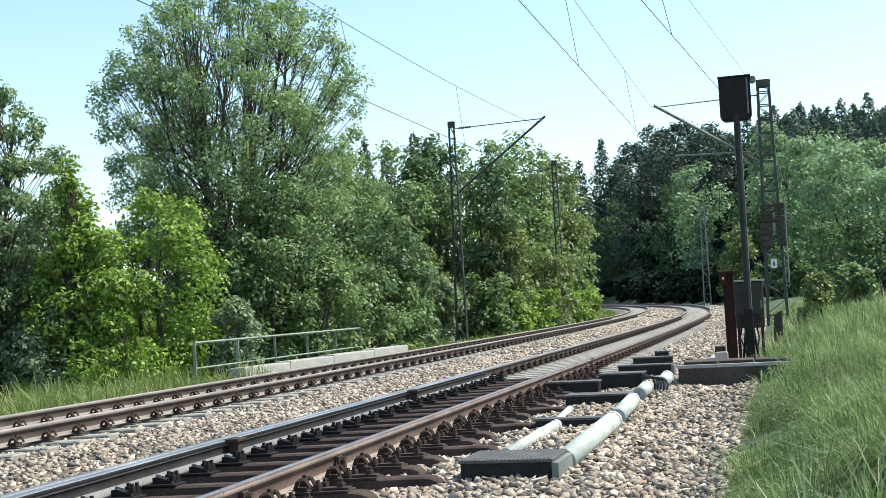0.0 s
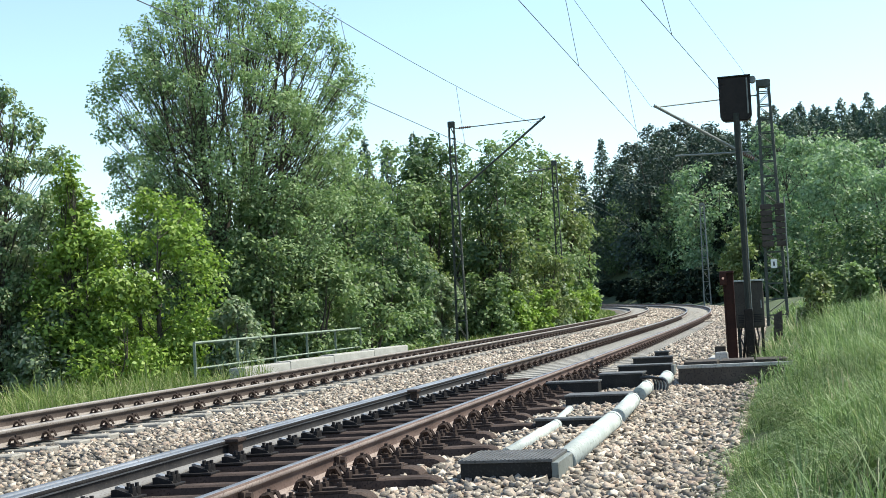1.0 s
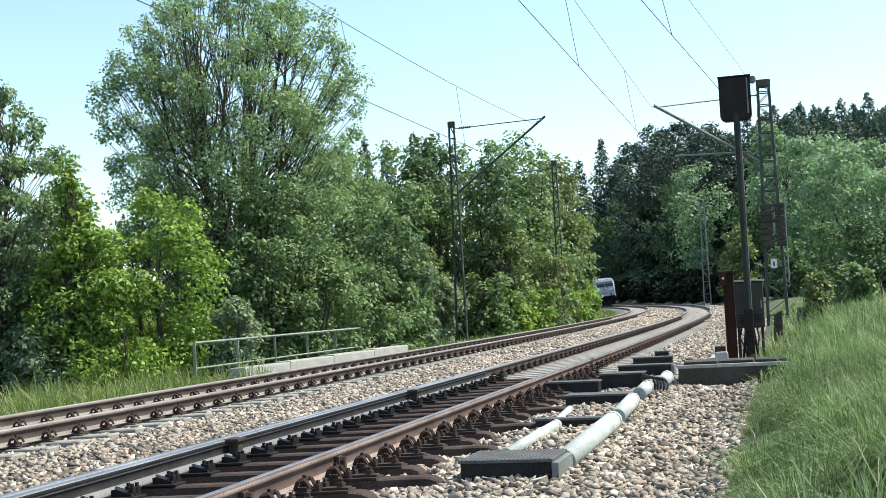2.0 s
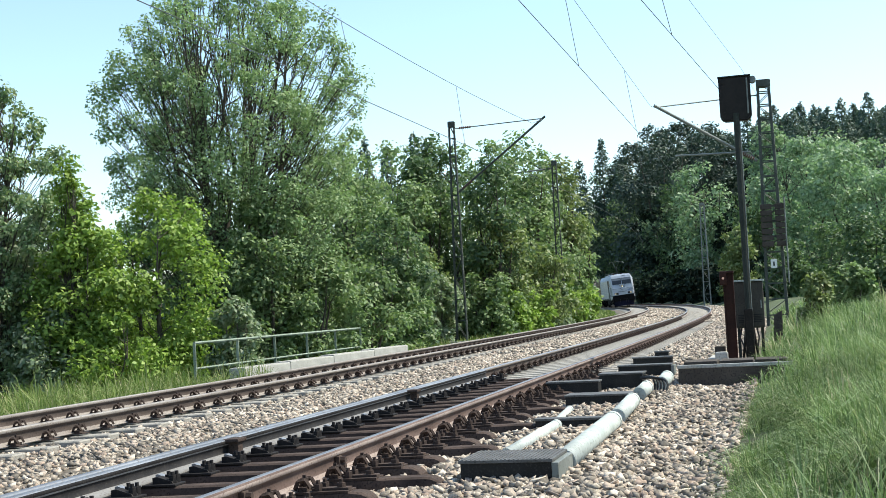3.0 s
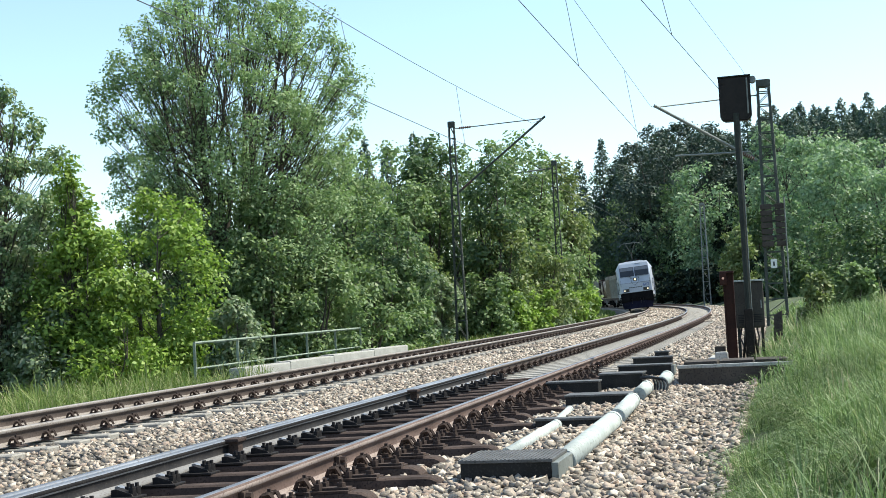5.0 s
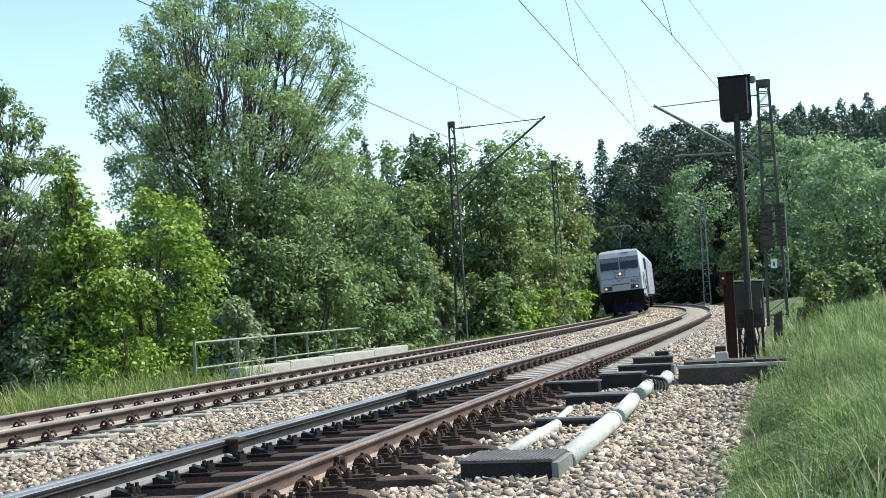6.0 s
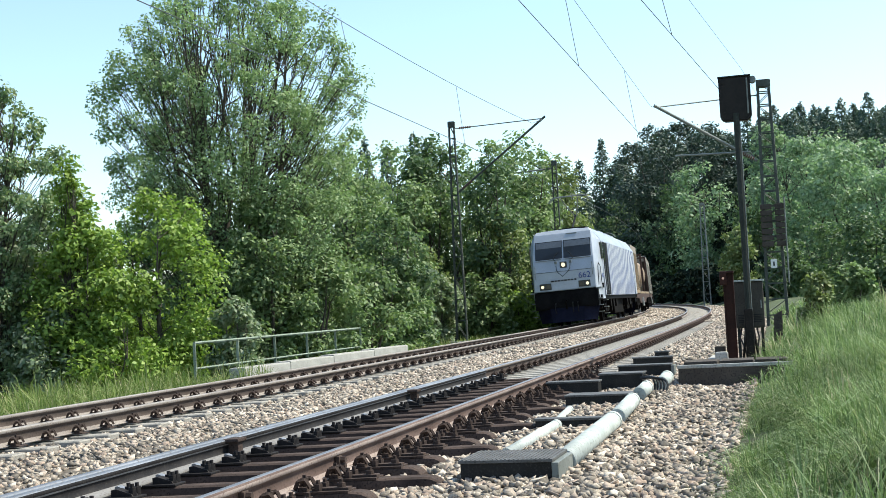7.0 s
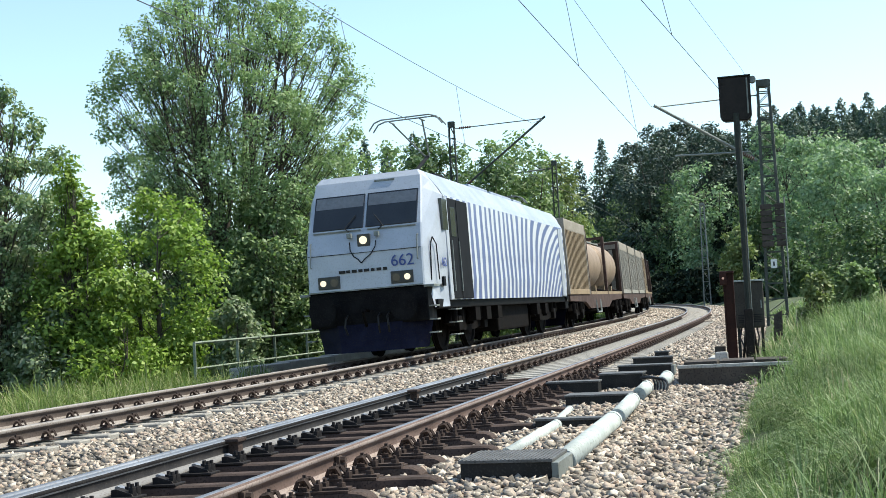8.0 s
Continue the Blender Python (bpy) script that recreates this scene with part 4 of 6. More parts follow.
def tank_container():
    e = empty("tank_container", label="tan tank container in a steel frame", category="container")
    bm = bmesh.new()
    prof = [(0.0, 0.25), (0.55, 0.32), (0.9, 0.48), (1.08, 0.75), (1.12, 1.0), (1.12, 5.1), (1.08, 5.35), (0.9, 5.6), (0.55, 5.78), (0.0, 5.85)]
    n = 24
    rows = [[bm.verts.new((r * math.cos(t), y, 1.3 + r * math.sin(t))) for r, y in prof] for t in np.linspace(0, 2 * math.pi, n, endpoint=False)]
    for i in range(n):
        for j in range(len(prof) - 1):
            bm.faces.new((rows[i][j], rows[i][j + 1], rows[(i + 1) % n][j + 1], rows[(i + 1) % n][j]))
    bmesh.ops.remove_doubles(bm, verts=bm.verts, dist=0.001)
    part("tank", bm, M["tank"], e, smooth=True)
    for y in (0.06, 6.0):
        bm = bmesh.new()
        for sx in (-1, 1):
            box(bm, (sx * 1.16 - 0.06, y - 0.06, 0), (sx * 1.16 + 0.06, y + 0.06, 2.55))
            bar(bm, (sx * 1.15, y, 0.1), (0, y, 0.5), 0.05, 6)
        box(bm, (-1.2, y - 0.05, 0.02), (1.2, y + 0.05, 0.14))
        box(bm, (-1.2, y - 0.05, 2.43), (1.2, y + 0.05, 2.55))
        part("end_frame", bm, M["wagon_rust"], e)
    for sx in (-1, 1):
        part("bottom_rail", one_box((sx * 1.16 - 0.05, 0, 0), (sx * 1.16 + 0.05, 6.06, 0.12)), M["brown_slat"], e)
    for y in (1.6, 4.4):
        part("saddle", one_box((-0.9, y - 0.12, 0.05), (0.9, y + 0.12, 0.4)), M["brown_slat"], e)
    part("walkway", one_box((-0.3, 0.3, 2.44), (0.3, 5.8, 2.5)), M["galv"], e)
    part("manhole", one_bar((0, 3, 2.3), (0, 3, 2.58), 0.3, 14), M["tank"], e)
    return e


LOCO = build_loco()
WAGON = build_wagon()
TRAIN = [(LOCO, 0.0, 4.2, 14.4)]
BOX_A = ribbed_container(5.6, 2.72, M["brown_slat"], M["container_top"], "tan ribbed bulk container on a flat wagon", M["slat_gap"])
TANK = tank_container()
BOX_B = ribbed_container(5.4, 2.6, M["grey_box"], M["container_top"], "weathered grey ribbed container on a flat wagon", M["slat_gap"])
CARGO = []
for i in range(4):
    back = 19.3 + 18.9 * i
    w = WAGON if i == 0 else copy_thing(WAGON, Matrix.Identity(4))
    w["group"] = "wagons of the train"
    TRAIN.append((w, back, 2.2, 16.0))
    for j, kind in enumerate((BOX_A, TANK, TANK) if i % 2 == 0 else (BOX_B, BOX_B, BOX_B)):
        used = kind in [c[0] for c in CARGO]
        c = copy_thing(kind, Matrix.Identity(4)) if used else kind
        c["group"] = "containers on the train"
        CARGO.append((c, back, 2.2, 16.0, 0.1 + j * 6.07))
# ---------------------------------------------------------------- masts and wires
def angle_bar(bm, a, b, w, t, nx, ny):
    """An L-section bar from a to b, its legs along nx and ny."""
    a, b, nx, ny = Vector(a), Vector(b), Vector(nx), Vector(ny)
    o = [(0, 0), (w, 0), (w, t), (t, t), (t, w), (0, w)]
    va = [bm.verts.new(a + nx * u + ny * v) for u, v in o]
    vb = [bm.verts.new(b + nx * u + ny * v) for u, v in o]
    for i in range(6):
        bm.faces.new((va[i], va[(i + 1) % 6], vb[(i + 1) % 6], vb[i]))
    bm.faces.new(va[::-1])
    bm.faces.new(vb)


def lattice_mast(x, y, z, height, w0, w1, d0, turn, label, panels=11, mat="mast"):
    """A tapered four-legged lattice mast with zigzag bracing."""
    e = empty("catenary_mast", pose(x, y, z, 0, 0, turn), label=label, category="catenary mast", group="masts along the line")
    def half(h):
        f = h / height
        return (w0 + (w1 - w0) * f) / 2, d0 / 2 * (1 - 0.35 * f)
    a0, b0 = half(0)
    a1, b1 = half(height)
    for sx in (-1, 1):
        for sy in (-1, 1):
            bm = bmesh.new()
            angle_bar(bm, (sx * a0, sy * b0, 0), (sx * a1, sy * b1, height), 0.05 + 0.04 * (w0 > 0.5), 0.010, (-sx, 0, 0), (0, -sy, 0))
            part("leg", bm, M[mat], e)
    hs = [height * (1 - (1 - i / panels) ** 1.08) for i in range(panels + 1)]
    for i in range(panels):
        p, q = hs[i] + 0.05, hs[i + 1]
        (ap, bp), (aq, bq) = half(p), half(q)
        for sy in (-1, 1):
            sg = 1 if i % 2 else -1
            part("brace", one_bar((-sg * ap, sy * bp, p), (sg * aq, sy * bq, q), 0.012, 4), M[mat], e)
            part("rung", one_box((-aq, sy * bq - 0.006, q - 0.02), (aq, sy * bq + 0.006, q + 0.02)), M[mat], e)
        for sx in (-1, 1):
            part("brace", one_bar((sx * ap, -bp, p), (sx * aq, bq, q), 0.012, 4), M[mat], e)
    part("cap", one_box((-a1 - 0.02, -b1 - 0.02, height - 0.22), (a1 + 0.02, b1 + 0.02, height), 0.01), M[mat], e)
    part("footing", one_box((-a0 - 0.2, -b0 - 0.2, -0.6), (a0 + 0.2, b0 + 0.2, 0.06), 0.03), M["concrete"], e)
    return e


def insulator(bm, a, b, r=0.06, n=6):
    a, b = Vector(a), Vector(b)
    for i in range(n):
        p, q = a.lerp(b, i / n), a.lerp(b, (i + 0.6) / n)
        bar(bm, p, q, r, 8, r * 0.5)
    bar(bm, a, b, 0.02, 6)
    return bm


def gz(x, y):
    return float(ground_z(np.array([x]), np.array([y]))[0])


bpy.context.view_layer.update()
# mast of the far track, its inclined arm and tie
TURN_L = -math.degrees(float(np.interp(35, S, HEAD)))
mast = lattice_mast(0.58, 51.0, -0.1, 8.72, 0.46, 0.24, 0.2, TURN_L, "slim green lattice mast beside the far track")
inv = pose(0.58, 51.0, -0.1, 0, 0, TURN_L).inverted()
tipL, topL, strutL = inv @ Vector((4.12, 50.0, 8.43)), inv @ Vector((0.68, 51.0, 8.35)), inv @ Vector((0.75, 51.0, 5.83))
part("arm", one_bar(strutL, tipL + (tipL - strutL) * 0.03, 0.045, 8), M["mast"], mast)
part("tie", one_bar(topL, tipL, 0.022, 6), M["galv"], mast)
part("insulator", insulator(bmesh.new(), topL.lerp(tipL, 0.06), topL.lerp(tipL, 0.2)), M["insulator"], mast)
part("insulator", insulator(bmesh.new(), strutL.lerp(tipL, 0.05), strutL.lerp(tipL, 0.16), 0.07), M["insulator"], mast)
# the next one, among the bushes
m2 = pose(6.25, 70.0, gz(6.25, 70.0), 0, 0, TURN_L + 2)
mast = lattice_mast(6.25, 70.0, m2.translation.z, 9.1 - m2.translation.z, 0.42, 0.26, 0.36, TURN_L + 2, "green lattice mast standing among bushes")
a, b = m2.inverted() @ Vector((6.1, 70, 8.7)), m2.inverted() @ Vector((2.25, 70, 8.42))
part("arm", one_bar(a, b, 0.045, 8), M["galv"], mast)
part("insulator", insulator(bmesh.new(), a.lerp(b, 0.03), a.lerp(b, 0.12), 0.07), M["insulator"], mast)
# tension mast right of the near track
TURN_R = -math.degrees(float(np.interp(31, S, HEAD)))
zr = -0.12
m3 = pose(11.22, 44.0, zr, 0, 0, TURN_R)
mast = lattice_mast(11.22, 44.0, zr, 8.55, 0.74, 0.44, 0.6, TURN_R, "tall grey lattice mast with a stack of tension weights", 17, "mast")
i3 = m3.inverted()
tipR, strutR, topR = i3 @ Vector((7.39, 43.0, 7.55)), i3 @ Vector((10.85, 44.0, 5.7)), i3 @ Vector((11.05, 44.0, 7.95))
part("arm", one_bar(strutR, tipR + (tipR - strutR) * 0.03, 0.055, 8), M["galv"], mast)
part("tie", one_bar(topR, tipR, 0.025, 6), M["galv"], mast)
part("insulator", insulator(bmesh.new(), strutR.lerp(tipR, 0.04), strutR.lerp(tipR, 0.16), 0.08), M["insulator"], mast)
part("insulator", insulator(bmesh.new(), topR.lerp(tipR, 0.1), topR.lerp(tipR, 0.22), 0.06), M["insulator"], mast)
sa, sb = i3 @ Vector((10.6, 43.9, 6.0)), i3 @ Vector((7.95, 43.3, 5.92))
part("steady_arm", one_bar(sa, sb, 0.035, 8), M["galv"], mast)
part("steady_brace", one_bar(sa, strutR, 0.02, 6), M["galv"], mast)
for k in range(7):
    part("tension_weight", one_box((-0.36, -0.42, 2.85 + k * 0.21), (0.02, -0.30, 3.03 + k * 0.21), 0.015), M["concrete_dark"], mast)
    part("tension_weight", one_box((0.12, -0.42, 2.85 + k * 0.21), (0.42, -0.30, 3.03 + k * 0.21), 0.015), M["concrete_dark"], mast)
part("guide_rod", one_bar((0.44, -0.36, 1.6), (0.44, -0.36, 4.5), 0.025, 6), M["galv"], mast)
part("weight_rope", one_bar((-0.17, -0.36, 4.3), (-0.17, -0.36, 5.2), 0.012, 5), M["wire"], mast)
plate = part("number_plate", one_box((-0.12, -0.36, 2.12), (0.08, -0.345, 2.42), 0.004), plain("plate_white", (0.7, 0.7, 0.68), 0.5), mast, "small white mast plate")
part("plate_bar", one_box((-0.045, -0.364, 2.19), (0.005, -0.358, 2.34)), M["cable"], plate)
# far mast beyond the curve
zf = gz(23.8, 118.0)
mast = lattice_mast(23.8, 118.0, zf, 10.2 - zf, 0.7, 0.42, 0.5, TURN_R, "distant lattice mast in front of the dark wood", 9, "galv")


def wire(name, pts, r, label, droppers=()):
    e = empty(name, label=label, category="overhead wire")
    V, F = limb_tube(np.array([tuple(q) for q in pts]), np.full(len(pts), r), 6)
    raw("strand", V, F, M["wire"], e)
    for a, b in droppers:
        part("dropper", one_bar(a, b, 0.006, 4), M["wire"], e)
    return e


def lp(s, lat, up):
    p = line(s)
    h = float(np.interp(s, S, HEAD))
    return Vector((p[0] + math.cos(h) * lat, p[1] - math.sin(h) * lat, GRADE * s + up))


near_c = [lp(s, 0.43 - 0.004 * max(0, s - 20), 5.5) for s in np.arange(-14, 100, 4)]
near_m = [lp(s, 0.2, 7.15 + 0.0006 * (s - 12) ** 2 * 0.5) for s in np.arange(-14, 30, 3)] + [Vector((7.39, 43.0, 7.5))]
far_c = [lp(s, -4.5 + 0.008 * s, 5.5) for s in np.arange(-14, 100, 4)]
far_m = [lp(s, -4.78 + 0.024 * (s - 9), 7.15 + 0.0012 * (s - 16) ** 2) for s in np.arange(-14, 33, 3)] + [Vector((4.12, 50.0, 8.4))]
br_c = [lp(s, 2.14 + 0.076 * (s - 5), 5.5 + 0.008 * max(0, s - 15)) for s in np.arange(-14, 28, 3)] + [Vector((11.1, 43.8, 6.0))]
br_m = [lp(s, 2.46 + 0.088 * (s - 13), 7.15) for s in np.arange(-14, 24, 3)] + [Vector((11.1, 43.8, 7.6))]
wire("contact_wire", near_c, 0.0065, "thin grey contact wire over the near track")
wire("carrier_wire", near_m, 0.0055, "thin carrier wire with droppers over the near track", [(lp(s, 0.2, 7.15), lp(s, 0.43, 5.5)) for s in (0.5, 10.2, 20.5)])
wire("contact_wire", far_c, 0.0085, "thin grey contact wire over the far track")
wire("carrier_wire", far_m, 0.0075, "thin carrier wire with droppers over the far track", [(lp(11.3, -4.72, 7.18), lp(11.3, -4.41, 5.5)), (lp(20.5, -4.5, 7.17), lp(20.5, -4.33, 5.5))])
wire("contact_wire", br_c, 0.007, "contact wire of the branch track")
wire("carrier_wire", br_m, 0.0045, "carrier wire of the branch track", [(lp(8.0, 2.05, 7.15), lp(8.0, 2.38, 5.5))])


# ---------------------------------------------------------------- bridge parapet and fence
def parapet():
    e = empty("bridge_parapet", label="low weathered concrete parapet of a small bridge", category="parapet")
    edges = [12.6, 15.4, 18.6, 22.2, 25.8]
    for a, b in zip(edges[:-1], edges[1:]):
        m = line_pose((a + b) / 2)
        m = Matrix.Translation(lp((a + b) / 2, -8.0, 0)) @ pose(0, 0, 0, 0, 0, -math.degrees(float(np.interp((a + b) / 2, S, HEAD))))
        h = (b - a) / 2 - 0.015
        bm = one_box((-0.2, -h, -0.9), (0.2, h, -0.12), 0.025)
        ob = part("concrete_block", bm, M["concrete"], e)
        ob.matrix_world = m


parapet()


def fence():
    e = empty("metal_fence", label="green-grey tubular steel railing on the bridge", category="fence")
    ps = [lp(12.5 + 2.4 * i, -8.97, 0) for i in range(6)]
    for p in ps:
        part("post", one_box((p.x - 0.03, p.y - 0.03, p.z - 0.75), (p.x + 0.03, p.y + 0.03, p.z + 0.50), 0.005), M["fence"], e)
    for h, r in ((0.5, 0.035), (-0.08, 0.028)):
        for a, b in zip(ps[:-1], ps[1:]):
            part("rail_bar", one_bar(a + Vector((0, 0, h)), b + Vector((0, 0, h)), r, 6), M["fence"], e)


fence()


# ---------------------------------------------------------------- boxes, pipes and trough beside the points
def ground_pose(s, lat=0.0, up=0.0):
    return Matrix.Translation(lp(s, lat, up)) @ pose(0, 0, 0, 0, 0, -math.degrees(float(np.interp(s, S, HEAD))))


def cable_box(s, depth, l0, l1, top, high, label, ribbed=False, end=True):
    w = l1 - l0
    e = empty("cable_box", ground_pose(s, l0, top), label=label, category="cable box", group="boxes beside the points")
    # near-black colour holds the shade on the front of the box
    part("body", one_box((0, 0, -high), (w, depth, -0.02), 0.006), M["box_black"], e)
    lid = part("lid", one_box((-0.012, -0.012, -0.022), (w + 0.012, depth + 0.012, 0.0), 0.004), M["box_lid"], e)
    if ribbed:
        for i in range(int(w / 0.03)):
            part("rib", one_box((0.01 + i * 0.03, 0, 0.0), (0.022 + i * 0.03, depth, 0.004)), M["box_lid"], lid)
    if end:
        # paler colour here stands in for sunlight on the right end
        part("lit_end_plate", one_box((w + 0.002, -0.005, -high), (w + 0.05, depth + 0.005, -0.025), 0.006), M["galv"], e, "end plate in a paler grey for its sunlit side")
    return e


cable_box(-5.82, 0.60, 1.74, 2.37, -0.06, 0.30, "black cable box with a ribbed grey lid", True)
cable_box(-2.4, 0.16, 1.62, 2.30, -0.10, 0.14, "narrow black cable box across the ballast")
cable_box(0.1, 0.42, 1.50, 2.22, -0.07, 0.18, "black cable box with a grey lid")
cable_box(1.95, 0.28, 0.96, 1.62, -0.03, 0.16, "low black box next to the rail", end=False)
cable_box(2.5, 0.45, 1.56, 2.12, 0.02, 0.24, "black point machine box with cables", end=False)
cable_box(5.0, 0.32, 1.50, 2.28, -0.01, 0.2, "black cable box with a grey lid")
cable_box(7.0, 0.28, 1.50, 2.13, 0.01, 0.16, "black cable box with a grey lid", end=False)
cable_box(7.65, 0.2, 1.80, 2.02, 0.07, 0.26, "small dark box on the ballast", end=False)


def pipe(a, b, r, label):
    e = empty("cable_pipe", label=label, category="pipe", group="pipes beside the points")
    a, b = Vector(a), Vector(b)
    part("tube", one_bar(a, b, r, 18), M["pipe"], e, smooth=False)
    d = (b - a).normalized()
    part("collar", one_bar(b - d * 0.1, b, r * 1.04, 18), M["pipe"], e)
    for o in e.children:
        o.data.polygons.foreach_set("use_smooth", [len(p.vertices) == 4 for p in o.data.polygons])
    return e


pipe(lp(-5.18, 2.35, -0.16), lp(-2.45, 2.36, -0.13), 0.085, "pale grey-green plastic cable pipe")
pipe(lp(-2.15, 2.36, -0.13), lp(-0.55, 2.33, -0.10), 0.08, "pale grey-green plastic cable pipe")
pipe(lp(-4.5, 1.78, -0.18), lp(-2.5, 1.84, -0.15), 0.05, "thin pale cable pipe in the ballast")
pipe(lp(-2.1, 1.74, -0.19), lp(-0.6, 1.66, -0.17), 0.04, "thin pale cable pipe in the ballast")
pipe(lp(0.55, 2.28, -0.12), lp(1.25, 2.30, -0.09), 0.08, "pale grey-green plastic cable pipe")
pipe(lp(2.3, 2.38, -0.12), lp(2.95, 2.40, -0.08), 0.085, "wide pale grey plastic cable pipe")


def black_cables():
    e = empty("cable_bundle", label="black cables looping from the point machine", category="cable")
    rng = np.random.default_rng(3)
    for i in range(5):
        pts = []
        for k in np.linspace(0, 1, 9):
            pts.append(lp(2.66 - 0.10 * i - 0.45 * k, 2.12 + (0.10 + 0.05 * i) * math.sin(k * 2.2) + 0.1 * k, -0.04 + 0.10 * math.sin(k * 2.6) - 0.22 * k))
        part("cable", tube(bmesh.new(), pts, 0.014, 6), M["cable"], e)


black_cables()


def trough():
    e = empty("concrete_trough", ground_pose(3.05, 2.54, -0.04), label="weathered concrete cable trough with lids, darkened for its shaded front", category="cable trough")
    # dark concrete carries the shade of the front; the top rim is paler
    part("body", one_box((0, 0, -0.4), (1.5, 1.1, 0.085), 0.015), M["concrete_dark"], e)
    for i in range(3):
        part("lid", one_box((0.06 + i * 0.47, 0.25, 0.085), (0.5 + i * 0.47, 1.0, 0.13), 0.01), M["concrete_dark"], e)
    part("rim", one_box((-0.01, -0.01, 0.055), (1.5, 0.06, 0.1), 0.008), M["concrete"], e)


trough()
slab = empty("concrete_slab", ground_pose(7.2, 2.62, -0.12), label="pale flat concrete cable cover", category="concrete slab")
for i in range(3):
    part("cover", one_box((0, i * 1.0, -0.2), (0.34, 0.98 + i * 1.0, 0.0), 0.012), M["concrete"], slab)
blk = empty("concrete_block", ground_pose(8.1, 2.86, 0), label="small dark concrete block", category="block")
part("block", one_box((-0.09, 0, -0.3), (0.09, 0.25, 0.09), 0.02), M["concrete_dark"], blk)
blk = empty("concrete_block", ground_pose(6.6, 2.95, 0.06), label="small pale stone lying on the trough", category="block")
part("block", one_box((-0.1, 0, -0.3), (0.1, 0.16, 0.0), 0.03), M["concrete"], blk)


# ---------------------------------------------------------------- signal, cabinet, posts
def signal():
    m = ground_pose(8.5, 3.36, 0)
    e = empty("railway_signal", m, label="railway signal on a grey post, seen from behind", category="railway signal")
    part("post", one_bar((0, 0, -0.3), (0, 0, 4.1), 0.049, 12), M["post_dark"], e)
    part("foot", one_box((-0.075, -0.07, -0.3), (0.075, 0.07, 0.7), 0.02), M["signal_back"], e)
    for sx in (-1, 1):
        part("stay", one_bar((sx * 0.14, 0, -0.25), (sx * 0.03, 0, 0.6), 0.025, 6), M["signal_back"], e)
    bm = bmesh.new()
    prism(bm, [(-0.27, 4.04), (-0.21, 3.97), (0.21, 3.97), (0.27, 4.04), (0.27, 4.74), (-0.27, 4.74)], 1, 0.0, 0.2)
    bmesh.ops.bevel(bm, geom=list(bm.edges), offset=0.02, segments=2, affect="EDGES")
    h = part("signal_head", bm, M["signal_back"], e, "dark back of the signal head")
    part("hinge_strip", one_box((0.20, -0.02, 4.08), (0.225, 0.0, 4.70), 0.003), M["galv"], h)
    part("cap", one_box((-0.28, -0.02, 4.74), (0.28, 0.22, 4.76), 0.004), M["post_dark"], h)
    for z in (4.15, 4.65):
        part("latch", one_box((-0.22, -0.015, z - 0.03), (-0.18, 0.0, z + 0.03)), M["signal_back"], h)
    part("lamp_hood", one_bar((0.31, 0.05, 4.68), (0.31, 0.2, 4.68), 0.06, 10), M["galv"], e)
    part("cable_conduit", one_bar((0.058, 0.0, 0.5), (0.058, 0, 3.95), 0.01, 6), M["galv"], e)
    for z in (1.2, 2.2, 3.2):
        part("bracket", one_bar((0, 0, z), (0, 0, z + 0.05), 0.058, 12), M["post_dark"], e)


signal()


def cabinet():
    e = empty("control_cabinet", ground_pose(8.75, 3.37, 0), label="brown-grey metal signal cabinet on legs", category="cabinet")
    part("body", one_box((-0.25, 0, 0.36), (0.25, 0.3, 1.17), 0.012), M["cabinet"], e)
    for x in (-0.245, 0.005):
        d = part("door", one_box((x, -0.018, 0.39), (x + 0.24, 0.0, 1.14), 0.006), M["cabinet"], e)
        part("handle", one_box((x + 0.19, -0.035, 0.7), (x + 0.21, -0.017, 0.84), 0.004), M["galv"], d)
        for k in range(5):
            part("vent_slat", one_box((x + 0.05, -0.024, 0.46 + k * 0.03), (x + 0.19, -0.016, 0.475 + k * 0.03)), M["box_black"], d)
    part("roof", one_box((-0.275, -0.04, 1.17), (0.275, 0.33, 1.2), 0.006), M["pipe"], e, "pale metal roof edge")
    for x in (-0.2, 0.2):
        part("leg", one_box((x - 0.025, 0.1, -0.4), (x + 0.025, 0.16, 0.36)), M["post_dark"], e)
    for i in range(3):
        part("cable", tube(bmesh.new(), [(-0.15 + 0.13 * i, 0.05, 0.36), (-0.18 + 0.16 * i, -0.05, 0.2), (-0.1 + 0.1 * i, -0.12, -0.02), (-0.05 + 0.06 * i, -0.1, -0.3)], 0.015, 6), M["cable"], e)


cabinet()


def red_post():
    e = empty("signal_post", ground_pose(8.0, 3.07, 0), label="rusty red-brown steel post with a small lamp", category="post")
    bm = one_box((-0.08, -0.01, -0.3), (0.08, 0.01, 1.32), 0.002)
    for sx in (-1, 1):
        box(bm, (sx * 0.08 - 0.008, -0.06, -0.3), (sx * 0.08 + 0.008, 0.06, 1.32), 0.002)
    part("beam", bm, M["post_red"], e)
    part("lamp_body", one_box((-0.14, -0.09, 1.12), (-0.02, 0.03, 1.36), 0.02), M["post_red"], e)
    part("lens", one_bar((-0.08, -0.09, 1.24), (-0.08, -0.115, 1.24), 0.02, 12), glowing("red_lens", (1.0, 0.4, 0.3), 0.15), e, "small reddish lens")
    part("cap", one_box((-0.1, -0.07, 1.32), (0.1, 0.07, 1.36), 0.01), M["post_red"], e)


